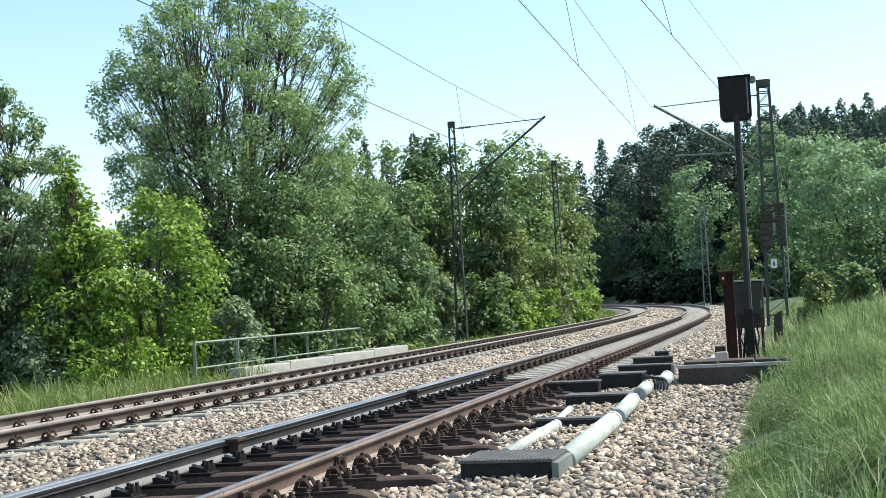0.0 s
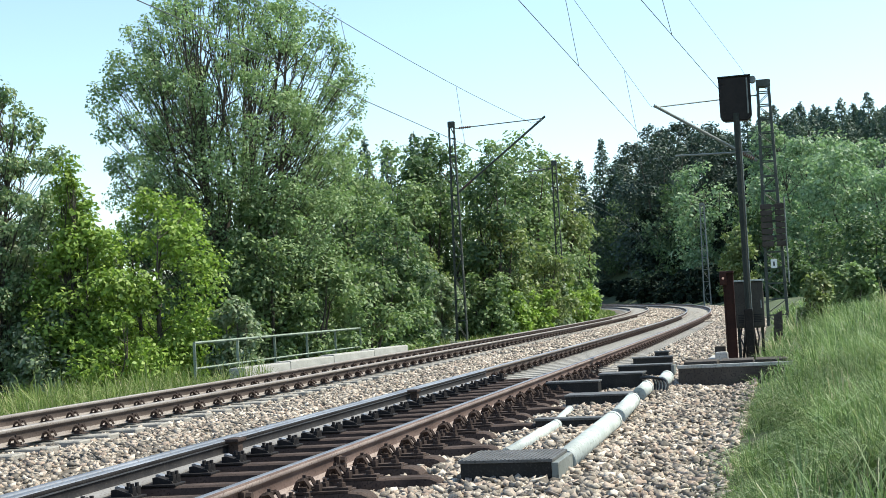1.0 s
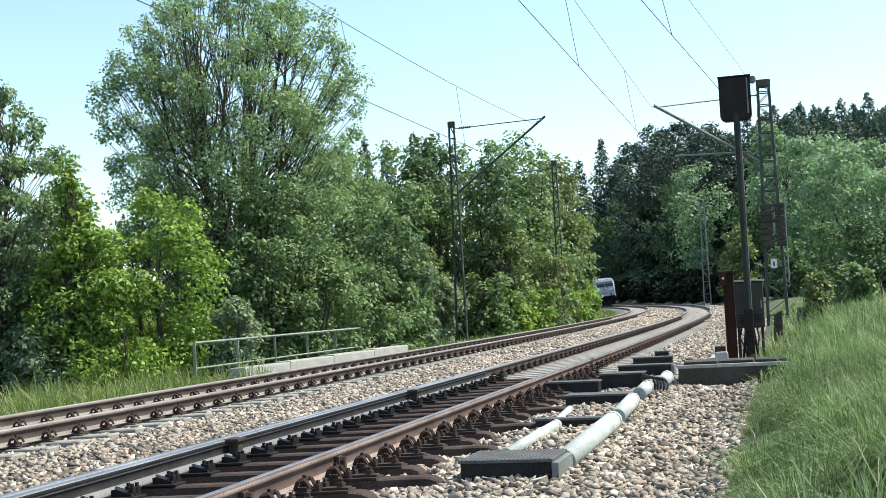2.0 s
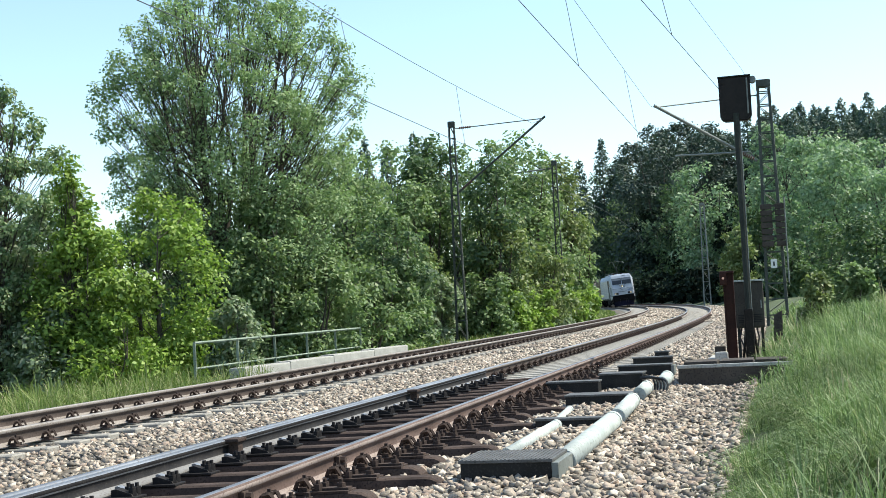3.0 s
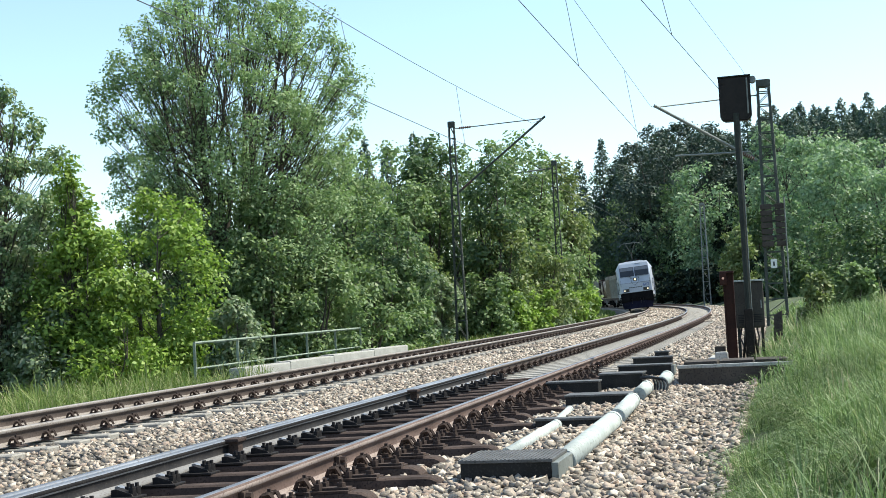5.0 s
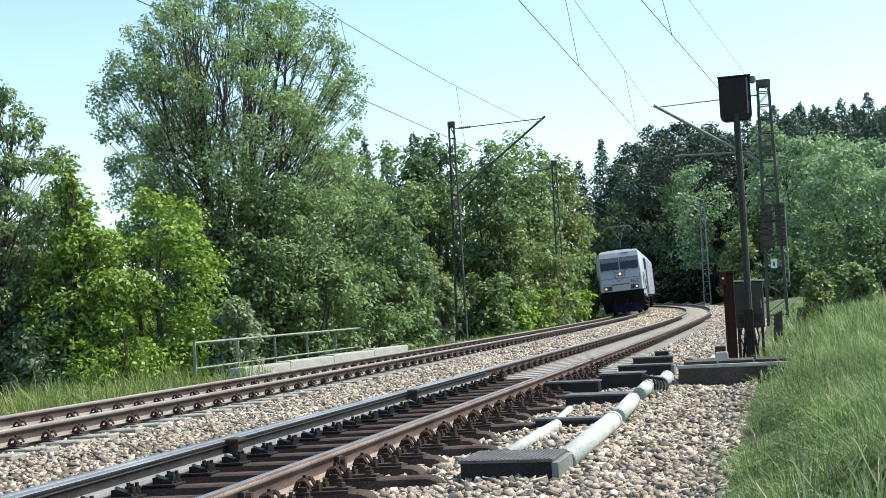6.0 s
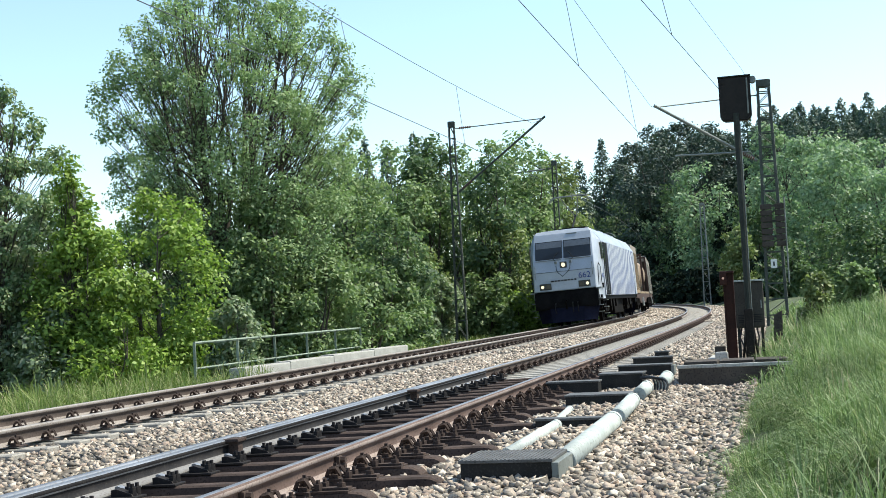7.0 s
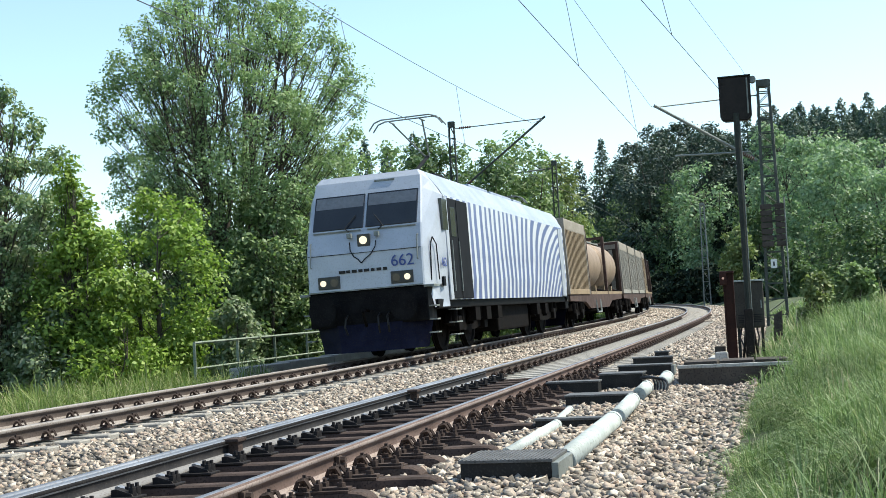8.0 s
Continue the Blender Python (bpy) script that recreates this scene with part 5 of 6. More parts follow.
red_post()
for s, lat, h in ((10.5, 3.82, 0.62), (13.5, 4.25, 0.55)):
    e = empty("marker_post", ground_pose(s, lat, 0), label="short weathered concrete marker post in the grass", category="post", group="marker posts")
    bm = bmesh.new()
    prism(bm, [(-0.09, -0.4), (0.09, -0.4), (0.1, h), (-0.06, h - 0.09)], 1, -0.08, 0.08)
    bmesh.ops.bevel(bm, geom=list(bm.edges), offset=0.012, segments=1, affect="EDGES")
    part("post", bm, M["concrete_dark"], e)
# ---------------------------------------------------------------- plants
def leaf_mat(name, cols, thru=0.37, spec=0.35):
    return islands(name, [(i / (len(cols) - 1), c) for i, c in enumerate(cols)], 0.55, through_light=thru, spec=spec)


LEAVES = dict(
    ash=leaf_mat("ash_leaf", [(0.15, 0.235, 0.10), (0.25, 0.345, 0.165), (0.36, 0.44, 0.24)]),
    ash2=leaf_mat("edge_leaf", [(0.110, 0.184, 0.088), (0.208, 0.293, 0.142), (0.334, 0.365, 0.211)]),
    bright=leaf_mat("bright_leaf", [(0.13, 0.21, 0.042), (0.23, 0.335, 0.066), (0.33, 0.42, 0.10)]),
    mid=leaf_mat("mid_leaf", [(0.11, 0.175, 0.072), (0.185, 0.26, 0.112), (0.275, 0.34, 0.165)]),
    dark=leaf_mat("dark_leaf", [(0.060, 0.104, 0.050), (0.098, 0.157, 0.071), (0.149, 0.200, 0.089)]),
    olive=leaf_mat("olive_leaf", [(0.11, 0.15, 0.055), (0.18, 0.225, 0.085), (0.26, 0.29, 0.125)]),
    pale=leaf_mat("pale_leaf", [(0.140, 0.209, 0.101), (0.238, 0.295, 0.178), (0.336, 0.360, 0.252)]),
    grey=leaf_mat("grey_leaf", [(0.132, 0.218, 0.124), (0.232, 0.334, 0.187), (0.365, 0.450, 0.296)]),
    brown=leaf_mat("brown_leaf", [(0.07, 0.10, 0.035), (0.11, 0.145, 0.05), (0.17, 0.16, 0.07)]),
)
# lifted, bluish needle colour in place of distance haze
FIR = leaf_mat("hazy_fir_needles", [(0.042, 0.075, 0.056), (0.066, 0.108, 0.076), (0.09, 0.138, 0.095)], 0.2)
BARK = worn("bark", (0.05, 0.042, 0.034), (0.11, 0.095, 0.08), (0.03, 0.025, 0.02), 0.95, 0, 4, 40, 0.01, stretch=(1, 1, 0.2))


def leaves(rng, pts, size, long=1.7, droop=0.3, flat=0.38, face=None):
    """Folded leaf quads at the points, turned at random, or facing roughly along face."""
    n = len(pts)
    if face is None:
        a = rng.uniform(0, 2 * np.pi, n)
        t = rng.normal(-droop, flat, n)
        u = np.stack([np.cos(a) * np.cos(t), np.sin(a) * np.cos(t), np.sin(t)], -1)
        w = np.stack([-np.sin(a), np.cos(a), np.zeros(n)], -1)
        roll = rng.normal(0, flat * 1.1, n)[:, None]
        nrm = np.cross(u, w)
        w = w * np.cos(roll) + nrm * np.sin(roll)
        nrm = np.cross(u, w)
    else:
        nrm = face + rng.normal(0, flat, (n, 3))
        nrm /= np.linalg.norm(nrm, axis=1)[:, None]
        u = rng.normal(0, 1, (n, 3)) - np.array([0, 0, droop])
        u -= nrm * (u * nrm).sum(1)[:, None]
        u /= np.linalg.norm(u, axis=1)[:, None]
        w = np.cross(nrm, u)
    k = size * rng.uniform(0.6, 1.3, n)[:, None]
    p2 = pts + u * k * long
    mid = pts + u * k * long * 0.45
    p1 = mid + w * k * 0.5 + nrm * k * 0.14
    p3 = mid - w * k * 0.5 + nrm * k * 0.14
    V = np.stack([pts, p1, p2, p3], 1).reshape(-1, 3)
    F = np.arange(4 * n).reshape(-1, 4)
    return V, F


def ball(rng, n, power=0.45):
    d = rng.normal(size=(n, 3))
    d /= np.linalg.norm(d, axis=1)[:, None]
    return d * (rng.uniform(0, 1, n) ** power)[:, None]


DOME = ((0.0, 0.62), (0.2, 0.92), (0.45, 1.0), (0.7, 0.93), (0.88, 0.72), (1.0, 0.3))
ASHEN = ((0.0, 0.30), (0.12, 0.55), (0.3, 0.82), (0.5, 0.95), (0.68, 1.0), (0.84, 0.84), (0.94, 0.56), (1.0, 0.2))
LOOSE = ((0.0, 0.5), (0.3, 0.9), (0.55, 1.0), (0.8, 0.75), (1.0, 0.1))


def tree(name, x, y, top, rad, kind, label, seed, clumps, total, leaf, low=0.0, stems=3, size=0.24, category="tree", form=DOME, inner=0.45, flat=0.5, twig=1.0, uneven=0.12, squash=0.72):
    """A broadleaf: stems, and twigs that carry round clumps of leaves within an uneven envelope."""
    rng = np.random.default_rng(seed)
    z0 = float(ground_z(np.array([x]), np.array([y]))[0]) - 0.15
    H = top - z0
    e = empty(name, Matrix.Translation((x, y, z0)), label=label, category=category)
    fv, fr = np.array([f[0] for f in form]), np.array([f[1] for f in form])
    r0 = 0.009 * H + 0.012
    wood, stem = [], []
    for s in range(stems):
        g = s * 2.4 + rng.uniform(0, 1)
        k = rad * 0.55 * (0.25 + 0.75 * s / max(1, stems - 1))
        q = np.array([(0.18 * np.cos(g) * (s > 0), 0.18 * np.sin(g) * (s > 0), 0), (k * 0.3 * np.cos(g), k * 0.3 * np.sin(g), H * 0.25), (k * 0.7 * np.cos(g), k * 0.7 * np.sin(g), H * 0.52), (k * np.cos(g), k * np.sin(g), H * rng.uniform(0.8, 0.93))])
        q[1:3] += rng.normal(0, 0.016 * H, (2, 3)) * np.array([1, 1, 0.2])
        stem.append(q)
        wood.append(limb_tube(q, r0 * np.array([1.2, 0.95, 0.6, 0.1]), 7))
    # clump centres, denser near the outside of the envelope
    ph = rng.uniform(0, 6.28, 6)
    cv = rng.uniform(0, 1, clumps * 6)
    cv = cv[rng.uniform(0, 1, len(cv)) < 0.25 + 0.75 * np.interp(cv, fv, fr)][:clumps]
    m = len(cv)
    ca = np.arange(m) * 2.39996 + rng.uniform(-0.5, 0.5, m)
    bumpy = 1 + uneven * (np.sin(3 * ca + ph[0] + 5 * cv) * np.sin(9 * cv + ph[1]) + 0.8 * np.sin(5 * ca + ph[2]) * np.sin(14 * cv + ph[3]))
    cs = rad * size * rng.uniform(0.55, 1.35, m) * (1.1 - 0.35 * cv)
    cr = np.maximum(0.05, rad * np.interp(cv, fv, fr) * bumpy - cs * 0.7) * rng.uniform(inner ** 2, 1, m) ** 0.5
    C = np.stack([cr * np.cos(ca), cr * np.sin(ca), np.minimum(H * (low + (1 - low) * cv), H - cs * 0.55)], -1)
    share = cs ** 2 / (cs ** 2).sum()
    P, N = [], []
    for i in range(m):
        k = max(6, int(total * share[i]))
        d = ball(rng, k, 0.42)
        P.append(C[i] + d * np.array([1, 1, squash]) * cs[i] * rng.uniform(0.8, 1.2, 3))
        N.append(d * 0.9 + np.array([0, 0, 0.55]))
        st = stem[int(np.argmin([abs(math.atan2(q[3, 1], q[3, 0]) - math.atan2(C[i, 1], C[i, 0])) for q in stem]))] if stems > 4 else stem[i % stems]
        zz = max(0.06 * H, C[i, 2] - rng.uniform(0.12, 0.3) * H)
        o = np.array([np.interp(zz, st[:, 2], st[:, j]) for j in range(3)])
        bend = (o + C[i]) / 2 + rng.normal(0, 0.035 * rad, 3) - np.array([0, 0, 0.03 * H])
        wood.append(limb_tube(np.array([o, bend, C[i]]), r0 * twig * np.array([0.34, 0.22, 0.06]), 5))
        for j in range(2):
            g = P[-1][rng.integers(k)]
            wood.append(limb_tube(np.array([bend * 0.4 + C[i] * 0.6, C[i] * 0.4 + g * 0.6, g]), r0 * twig * np.array([0.13, 0.08, 0.03]), 3))
    P, N = np.concatenate(P), np.concatenate(N)
    ok = P[:, 2] > 0.02
    V, F = merged(wood)
    raw("trunk", V, F, BARK, e)
    V, F = leaves(rng, P[ok], leaf, flat=flat, droop=0.5, face=N[ok])
    raw("crown", V, F, LEAVES[kind], e)
    return e


def fir(x, y, top, rad, seed):
    rng = np.random.default_rng(seed)
    z0 = float(ground_z(np.array([x]), np.array([y]))[0]) - 0.3
    H = top - z0
    e = empty("conifer", Matrix.Translation((x, y, z0)), label="tall dark green conifer in the distant wood", category="tree", group="far conifers")
    V, F = limb_tube(np.array([(0, 0, 0), (0.1, 0, H * 0.5), (0, 0, H)]), np.array([0.22, 0.14, 0.03]), 6)
    raw("trunk", V, F, BARK, e)
    n = 2200
    v = rng.uniform(0, 1, n * 2)
    v = v[rng.uniform(0, 1, n * 2) < 0.15 + 0.85 * (1 - v) ** 0.7][:n]
    n = len(v)
    whorl = 0.78 + 0.3 * np.abs(np.sin(v * 24 + rng.uniform(0, 6)))
    r = 1.75 * rad * (1.0 - v) ** 0.7 * rng.uniform(0.15, 1.0, n) ** 0.5 * whorl + 0.08
    a = rng.uniform(0, 6.283, n)
    r *= 1 + 0.2 * np.sin(3 * a + 20 * v)
    c = min(H, 19.0)
    p = np.stack([r * np.cos(a), r * np.sin(a), H - c + c * (0.02 + 0.96 * v) - r * 0.28], -1)
    V, F = leaves(rng, p, 0.36, 2.0, 0.4, 0.5, np.stack([np.cos(a), np.sin(a), np.full(n, 0.8)], -1))
    raw("crown", V, F, FIR, e)


BUSHES = [
    (-6.75, 42.5, 12.6, 4.8, 'ash') ,
    (-11.5, 33, 8.0, 2.0, 'ash2') ,
    (-10.8, 37, 5.4, 1.45, 'mid') ,
    (-7.5, 33.5, 4.6, 2.1, 'bright') ,
    (-9.1, 32.6, 3.8, 1.5, 'bright') ,
    (-9.3, 32.5, 5.4, 0.75, 'bright') ,
    (-10.8, 34, 4.1, 1.75, 'pale') ,
    (-9.9, 32.2, 1.6, 1.35, 'pale') ,
    (-8.0, 31.8, 1.4, 1.55, 'bright') ,
    (-5.4, 33, 1.7, 0.72, 'pale') ,
    (-5.5, 40, 4.7, 2.01, 'mid') ,
    (-4.0, 41, 3.3, 1.79, 'mid') ,
    (-4.1, 52, 8.0, 2.61, 'mid') ,
    (-1.9, 47, 4.8, 1.64, 'dark') ,
    (-2.6, 44, 2.8, 2.11, 'mid') ,
    (-0.9, 57, 4.0, 1.49, 'olive') ,
    (-1.0, 62, 8.6, 2.3, 'dark') ,
    (2.2, 68, 10.1, 3.56, 'mid') ,
    (5.4, 74, 9.0, 2.9, 'mid') ,
    (7.1, 80, 8.5, 1.57, 'mid') ,
    (2.6, 60, 5.7, 1.96, 'olive') ,
    (4.9, 66, 4.5, 2.01, 'olive') ,
    (1.7, 58, 2.9, 1.77, 'mid') ,
    (7.6, 78, 4.7, 1.19, 'mid') ,
    (-1.6, 46, 2.2, 1.4, 'mid') ,
    (-0.4, 56, 2.8, 1.22, 'pale') ,
    (3.7, 62, 2.3, 1.89, 'bright') ,
    (8.9, 84, 2.6, 0.73, 'mid') ,
    (-2.2, 60, 9.1, 2.2, 'mid') ,
    (-0.3, 64, 9.9, 2.4, 'dark') ,
    (-3.3, 56, 8.6, 1.7, 'mid') ,
    (4.4, 72, 11.0, 2.9, 'mid') ,
    (7.0, 78, 10.4, 2.2, 'olive') ,
    (-1.8, 50, 4.9, 1.7, 'mid') ,
    (2.2, 60, 8.2, 1.9, 'dark') ,
    (8.8, 84, 7.2, 1.4, 'mid') ,
    (40.5, 240, 34.0, 11.0, 'fir2') ,
    (52.0, 250, 36.3, 9.5, 'fir2') ,
    (50.0, 160, 20.5, 6.5, 'grey') ,
    (43.5, 150, 17.5, 5.0, 'grey') ,
    (6.9, 75, 3.1, 1.5, 'bright') ,
    (8.4, 81, 2.9, 1.3, 'bright') ,
    (5.6, 69, 2.7, 1.4, 'pale') ,
    (2.9, 59, 2.0, 1.1, 'bright') ,
    (-9.7, 36.5, 3.1, 1.7, 'dark') ,
    (1.0, 62, 7.2, 2.0, 'mid') ,
    (36.3, 255, 22.9, 6.95, 'dark') ,
    (39.4, 240, 19.7, 5.49, 'grey') ,
    (36.4, 275, 30.8, 7.2, 'mid') ,
    (36.4, 180, 21.1, 5.49, 'grey') ,
    (39.1, 215, 20.9, 5.16, 'dark') ,
    (26.8, 118, 7.9, 2.06, 'olive') ,
    (37.7, 135, 17.8, 5.89, 'grey') ,
    (40.2, 128, 16.1, 5.02, 'grey') ,
    (42.0, 122, 14.1, 3.99, 'grey') ,
    (42.2, 165, 23.6, 3.96, 'grey') ,
    (31.9, 108, 7.2, 5.0, 'dark') ,
    (33.2, 100, 7.4, 3.27, 'dark') ,
    (25.3, 96, 4.8, 2.3, 'dark') ,
    (34.0, 140, 13.4, 3.66, 'dark') ,
    (-11.2, 43, 4.1, 2.25, 'dark') ,
    (-9.1, 46, 6.0, 2.21, 'dark') ,
    (-13.4, 40, 3.2, 2.09, 'mid') ,
    (-6.3, 55, 7.5, 2.4, 'dark') ,
    (-7.4, 44, 4.4, 1.92, 'dark') ,
    (39.3, 175, 9.9, 2.29, 'dark') ,
    (36.2, 150, 7.1, 2.94, 'dark') ,
    (42.9, 285, 38.5, 5.59, 'fir2') ,
    (49.1, 292, 42.1, 6.37, 'fir2') ,
    (53.5, 288, 42.1, 5.97, 'fir2') ,
    (57.9, 282, 39.7, 6.15, 'fir2') ,
    (61.2, 275, 37.4, 5.4, 'fir2') ,
    (37.5, 270, 31.3, 5.3, 'fir2') ,
    (45.6, 262, 30.0, 6.28, 'fir2') ,
    (45.1, 152, 20.3, 5.97, 'grey') ,
    (47.1, 142, 18.1, 5.26, 'grey') ,
    (7.4, 26, 1.5, 0.37, 'olive') ,
    (10.4, 33, 1.7, 0.65, 'mid') ,
    (13.6, 40, 2.1, 0.78, 'dark') ,
]
FIRS = [
    (-10.8, 190, 28.2, 2.07), (-3.3, 180, 26.6, 2.94), (-13.2, 185, 26.0, 1.82), (-8.0, 200, 26.6, 2.62),
    (29.3, 270, 34.4, 2.65), (34.1, 270, 35.7, 2.94), (25.1, 260, 30.8, 2.55), (36.1, 260, 29.1, 2.83),
    (62.5, 260, 38.6, 2.95), (69.1, 275, 42.4, 3.12), (75.9, 290, 43.8, 3.29), (70.8, 260, 40.6, 2.95),
    (77.7, 275, 42.0, 3.12), (85.0, 290, 45.6, 3.29), (78.9, 260, 39.9, 2.95), (86.4, 275, 43.2, 3.12),
    (94.1, 290, 43.9, 3.29), (87.2, 260, 40.9, 2.95), (95.0, 275, 42.3, 3.12), (103.3, 290, 44.7, 3.29),
    (29.4, 262, 26.2, 4.0), (33.3, 270, 24.4, 4.12), (37.5, 278, 26.2, 4.24), (38.3, 262, 25.7, 4.0),
    (42.5, 270, 24.5, 4.12), (47.0, 278, 28.1, 4.24), (47.2, 262, 24.7, 4.0), (51.7, 270, 23.5, 4.12),
    (56.4, 278, 26.4, 4.24), (56.1, 262, 23.7, 4.0), (61.4, 250, 36.3, 3.27), (66.3, 259, 38.1, 3.39),
    (71.4, 268, 38.3, 3.51), (69.3, 250, 37.0, 3.27), (74.5, 259, 37.5, 3.39), (79.9, 268, 39.5, 3.51),
    (77.1, 250, 36.1, 3.27), (82.7, 259, 38.2, 3.39), (88.3, 268, 38.6, 3.51), (85.0, 250, 36.4, 3.27),
    (90.8, 259, 37.8, 3.39)
]
# bluish tint of the far hill's haze is mixed into these needles
LEAVES["fir2"] = leaf_mat("hazy_pine_needles", [(0.03, 0.052, 0.04), (0.046, 0.074, 0.054), (0.068, 0.10, 0.072)], 0.15)
# darker copy of the pine needles, with the wood's shade in the colour
LEAVES["wood"] = leaf_mat("shaded_wood_needles", [(0.010, 0.018, 0.012), (0.018, 0.03, 0.019), (0.03, 0.046, 0.028)], 0.05, 0.05)
NAMES = dict(fir2=("pine_tree", "dark rounded pine in the distant wood"), bright=("hazel_shrub", "bright yellow-green leafy shrub"), mid=("leafy_tree", "dense mid-green leafy tree by the line"), dark=("dark_tree", "dark green leafy tree by the line"),
             olive=("olive_bush", "olive-green bush beside the line"), pale=("willow_bush", "pale green fine-leaved bush"), grey=("far_tree", "grey-green leafy tree at the wood's edge"),
             brown=("brown_shrub", "brownish green shrub on the bank"), ash2=("edge_tree", "loose-leaved tree beside the railway"), ash=("ash_tree", "tall many-stemmed ash with an airy crown"))
for i, (x, y, top, rad, kind) in enumerate(BUSHES):
    nm, lb = NAMES[kind]
    if kind == "ash":
        tree(nm, x, y, top, rad, kind, lb, 17, 800, 104000, 0.069, low=0.08, stems=10, size=0.1, form=ASHEN, inner=0.3, flat=0.65, twig=0.5, uneven=0.08, squash=0.85)
    elif kind == "ash2":
        tree(nm, x, y, top, rad, kind, lb, 12, 260, 27000, 0.072, low=0.02, stems=5, size=0.16, twig=0.6, form=LOOSE, inner=0.3, flat=0.6, uneven=0.2)
    else:
        size = 0.40 if kind == 'fir2' else min(0.32, 0.074 + 0.0018 * (y - 28))
        base = float(ground_z(np.array([x]), np.array([y]))[0])
        high = max(1.0, top - base)
        area = rad * high
        count = min(22000 if y < 48 else 20000 if y < 90 else 13500, max(4500, (9.5 if y < 48 else 6.5) * area / size ** 2))
        clump = 0.27 * math.sqrt(rad * min(high, 4 * rad))
        tree(nm, x, y, top, rad, kind, lb, 100 + i, int(min(260, max(26, 3.4 * area / clump ** 2))), count, size, low=0.02, stems=3, size=clump / rad * 0.8, inner=0.25, flat=0.55, twig=0.3 if kind == 'fir2' else 0.8, category="tree" if top > 4 else "bush")
# the dark wood that closes the curve; its deep shade is in the leaf colour
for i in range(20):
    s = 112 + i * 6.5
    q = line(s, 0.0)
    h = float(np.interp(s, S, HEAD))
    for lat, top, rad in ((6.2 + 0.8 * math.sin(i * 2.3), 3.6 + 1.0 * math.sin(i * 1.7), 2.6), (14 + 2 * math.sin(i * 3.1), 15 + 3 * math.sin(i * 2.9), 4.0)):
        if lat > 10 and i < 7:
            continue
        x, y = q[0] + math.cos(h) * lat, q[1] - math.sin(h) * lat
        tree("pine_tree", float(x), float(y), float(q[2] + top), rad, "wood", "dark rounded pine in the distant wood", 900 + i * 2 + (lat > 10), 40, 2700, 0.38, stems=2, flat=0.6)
for i, (x, y, top, rad) in enumerate(FIRS):
    fir(x, y, top + 1.6 * math.sin(i * 2.7), rad * (0.85 + 0.2 * math.sin(i * 1.9)), 500 + i)
    if x > 60:
        fir(x + 3.6 + math.sin(i * 1.3), y + 5, top - 1.2 + 1.3 * math.sin(i * 3.9), rad, 600 + i)


def grass(name, s0, s1, l0, l1, per_m2, height, width, cols, label, seed, sway=1.05, keep=None, tuft=14, loose=0.07, drift=(-0.12, 0.0)):
    """Blades in tufts, each bowed over at its tip; drift is the way that they lean together."""
    rng = np.random.default_rng(seed)
    n = int((s1 - s0) * (l1 - l0) * per_m2)
    tufts = max(1, n // tuft)
    ts, tl = rng.uniform(s0, s1, tufts), rng.uniform(l0, l1, tufts)
    tk = rng.uniform(0.35, 1.35, tufts) * (0.75 + 0.35 * np.sin(ts * 3.1 + np.sin(tl * 4)) * np.sin(tl * 3.7))
    i = rng.integers(0, tufts, n)
    ds, dl = rng.normal(0, loose, n), rng.normal(0, loose, n)
    s, l = ts[i] + ds, tl[i] + dl
    ok = (l > l0 - 0.02) & (l < l1)
    if keep is not None:
        ok &= keep(s, l)
    s, l, i, ds, dl = s[ok], l[ok], i[ok], ds[ok], dl[ok]
    n = len(s)
    h = np.interp(s, S, HEAD)
    x, y = np.interp(s, S, LX) + np.cos(h) * l, np.interp(s, S, LY) - np.sin(h) * l
    z = ground_z(x, y) - 0.02
    H = height * tk[i] * rng.uniform(0.6, 1.2, n) * np.clip(0.45 + (np.abs(l - (l0 if l0 > 0 else l1))) * 0.7, 0.3, 1)
    a = np.arctan2(ds, dl) - h + rng.normal(0, 0.7, n)
    lean = rng.uniform(0.1, 1.0, n) * sway
    dx, dy = np.cos(a) + drift[0], np.sin(a) + drift[1]
    w = width * rng.uniform(0.6, 1.3, n)
    k = np.hypot(dx, dy) + 1e-6
    P = np.stack([x, y, z], -1)
    D = np.stack([dx, dy, np.zeros(n)], -1)
    Q = np.stack([-dy / k, dx / k, np.zeros(n)], -1)
    U = np.array([0, 0, 1.0])
    rows = []
    for f, wf in ((0, 1.0), (0.4, 0.9), (0.75, 0.65)):
        c = P + U * (H * (f - 0.5 * lean * f ** 2.5))[:, None] + D * (H * lean * f * f)[:, None]
        rows += [c - Q * (w * wf / 2)[:, None], c + Q * (w * wf / 2)[:, None]]
    tip = P + U * (H * (1 - 0.62 * lean))[:, None] + D * (H * lean)[:, None]
    V = np.stack(rows + [tip, tip + 0.001], 1).reshape(-1, 3)
    b = 8 * np.arange(n)[:, None]
    F = np.concatenate([b + np.array([0, 1, 3, 2]), b + np.array([2, 3, 5, 4]), b + np.array([4, 5, 7, 6])])
    ob = raw(name, V, F, cols)
    return tagged(ob, label, "grass", kind="stuff")


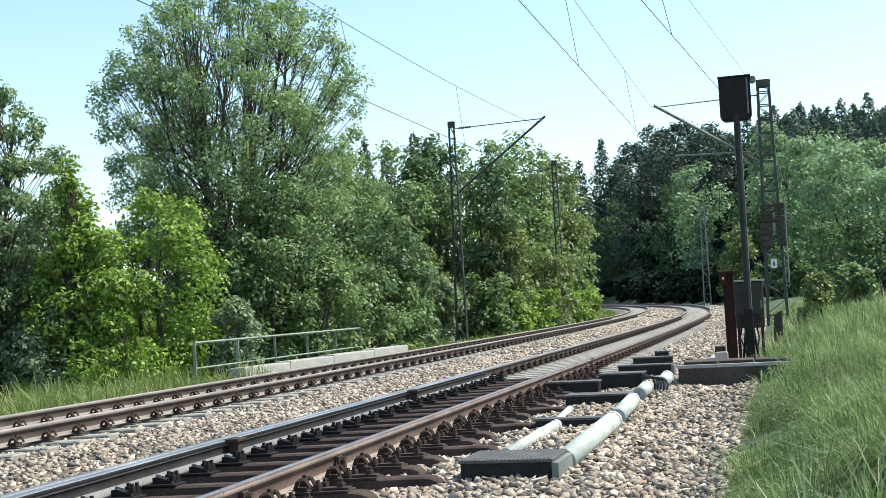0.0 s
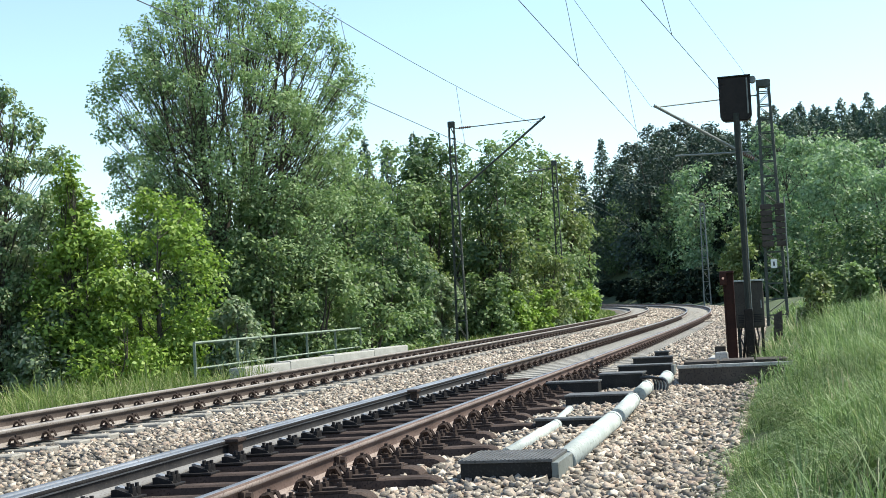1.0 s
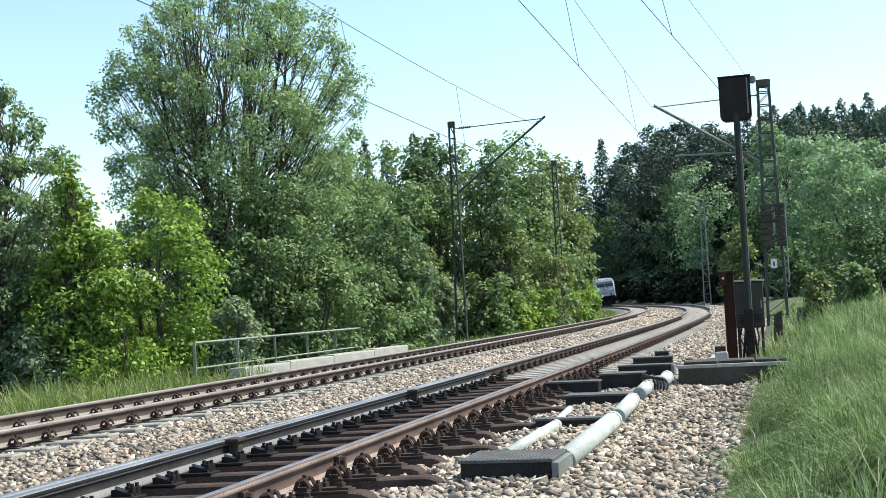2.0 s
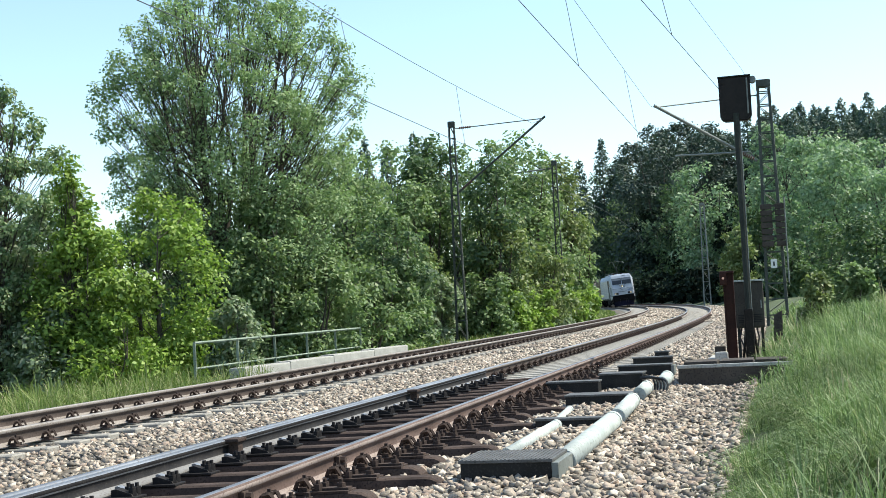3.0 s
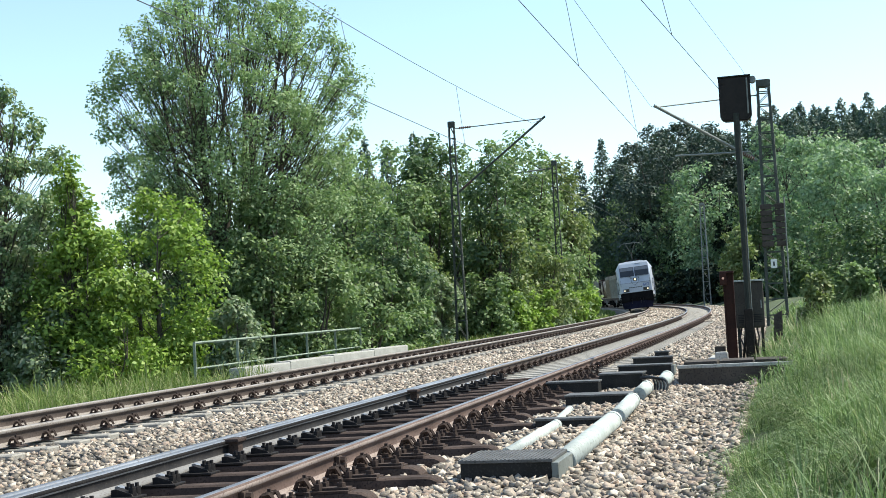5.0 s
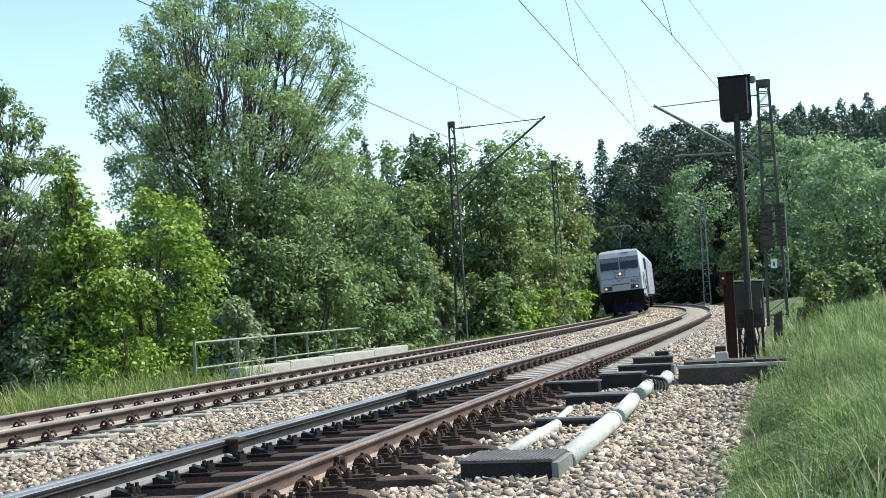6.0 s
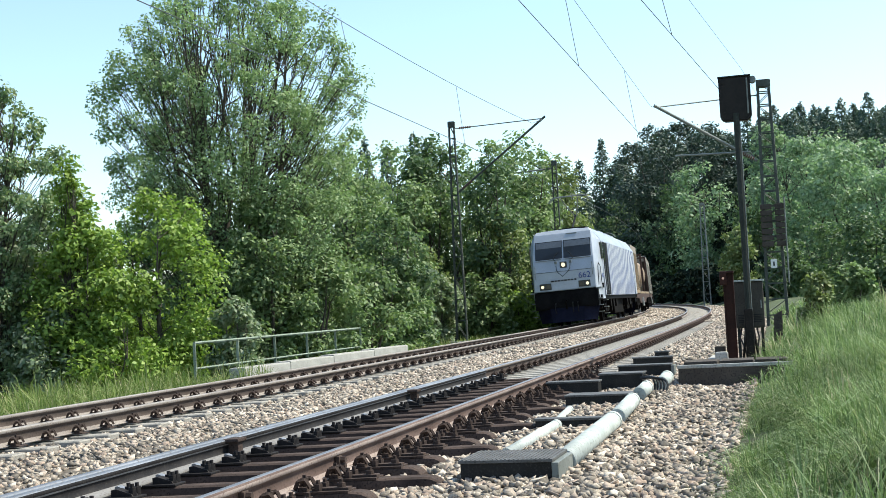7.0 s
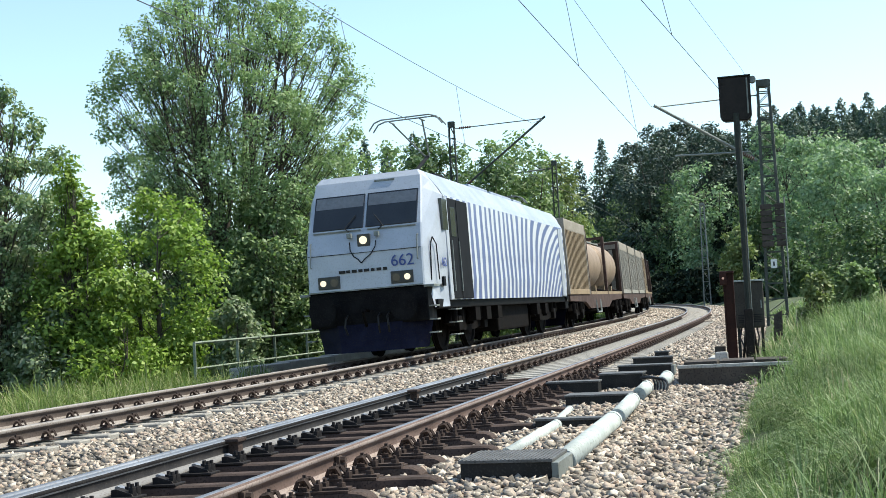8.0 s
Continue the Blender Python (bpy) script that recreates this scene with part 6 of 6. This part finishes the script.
GRASS_G = islands("grass_blade", [(0.0, (0.07, 0.12, 0.04)), (0.4, (0.15, 0.225, 0.085)), (0.8, (0.27, 0.34, 0.165)), (0.93, (0.36, 0.40, 0.24)), (1.0, (0.50, 0.46, 0.33))], 0.6, through_light=0.35, spec=0.35, patch=2.0, low=0.42, high=1.5)
GRASS_D = islands("grass_meadow", [(0.0, (0.10, 0.15, 0.036)), (0.55, (0.175, 0.235, 0.066)), (0.85, (0.27, 0.285, 0.125)), (1.0, (0.40, 0.36, 0.22))], 0.7, through_light=0.35, spec=0.3)
grass("bank_grass", -10.5, 0, 3.55, 6.3, 1650, 0.44, 0.0058, GRASS_G, "tall fine green grass on the railway bank", 5, sway=1.2, tuft=90, loose=0.10, drift=(-0.35, -0.15))
grass("bank_grass", -9.8, 1.5, 3.75, 6.2, 300, 0.74, 0.0065, GRASS_G, "tall fine green grass on the railway bank", 45, sway=1.3, tuft=85, loose=0.055, drift=(-0.25, -0.1))
grass("bank_grass", 0, 14, 3.5, 8.0, 420, 0.58, 0.011, GRASS_G, "tall fine green grass on the railway bank", 6, tuft=40, loose=0.13, drift=(-0.3, -0.1))
grass("bank_grass", 14, 50, 3.6, 12, 60, 0.5, 0.03, GRASS_G, "tall fine green grass on the railway bank", 7)
off_bridge = lambda s, l: (s < 12.3) | (s > 26.2) | (l < -9.1)
grass("meadow_grass", 0, 14, -12.0, -6.4, 200, 0.78, 0.015, GRASS_D, "lush grass along the track", 8, keep=off_bridge)
grass("meadow_grass", 14, 70, -9.5, -6.5, 80, 0.5, 0.028, GRASS_D, "lush grass along the track", 9, keep=off_bridge)
grass("meadow_grass", 70, 230, -12, -6.5, 12, 0.6, 0.07, GRASS_D, "lush grass along the track", 10)
STRAW = islands("straw", [(0.0, (0.36, 0.31, 0.19)), (1.0, (0.60, 0.53, 0.38))], 0.7, through_light=0.2)
grass("dry_stalks", -10, 3, 3.7, 6.4, 4, 0.6, 0.009, STRAW, "scattered dry straw stalks in the bank grass", 21, sway=0.5)
grass("dry_stalks", 3, 18, 3.7, 8.0, 5, 0.9, 0.014, STRAW, "scattered dry straw stalks in the bank grass", 22, sway=0.5)
grass("weeds", 2.3, 3.6, -0.6, -0.15, 420, 0.2, 0.012, GRASS_D, "small green weeds between the rails", 31, sway=0.9)
grass("weeds", -7.35, -7.0, 0.87, 1.05, 900, 0.16, 0.008, GRASS_G, "small tuft of weeds against the rail", 32, sway=0.8)
grass("weeds", 9.0, 14.0, 2.6, 3.5, 60, 0.35, 0.014, STRAW, "dry grass at the edge of the ballast", 33, sway=0.6)
grass("seed_heads", -4.0, -3.4, 4.35, 4.6, 130, 0.62, 0.012, STRAW, "pale feathery seed heads in the bank grass", 34, sway=0.9)


# ---------------------------------------------------------------- what moves
def motions():
    times = [round(0.2 * i, 1) for i in range(41)]
    for ob, back, a, b in TRAIN:
        walk(ob, [(t, vehicle_pose(FRONT_S + SPEED * (8 - t), back, a, b)) for t in times])
    for ob, back, a, b, y in CARGO:
        walk(ob, [(t, vehicle_pose(FRONT_S + SPEED * (8 - t), back, a, b) @ Matrix.Translation((0, y, 1.18))) for t in times])
    for w in LOCO_WHEELS:
        y, r = w.matrix_local.translation.y, 0.62
        walk(w, [(i / 30, Matrix.Translation((0, y, r)) @ Matrix.Rotation(SPEED * i / 30 / r, 4, "X")) for i in range(241)])


motions()
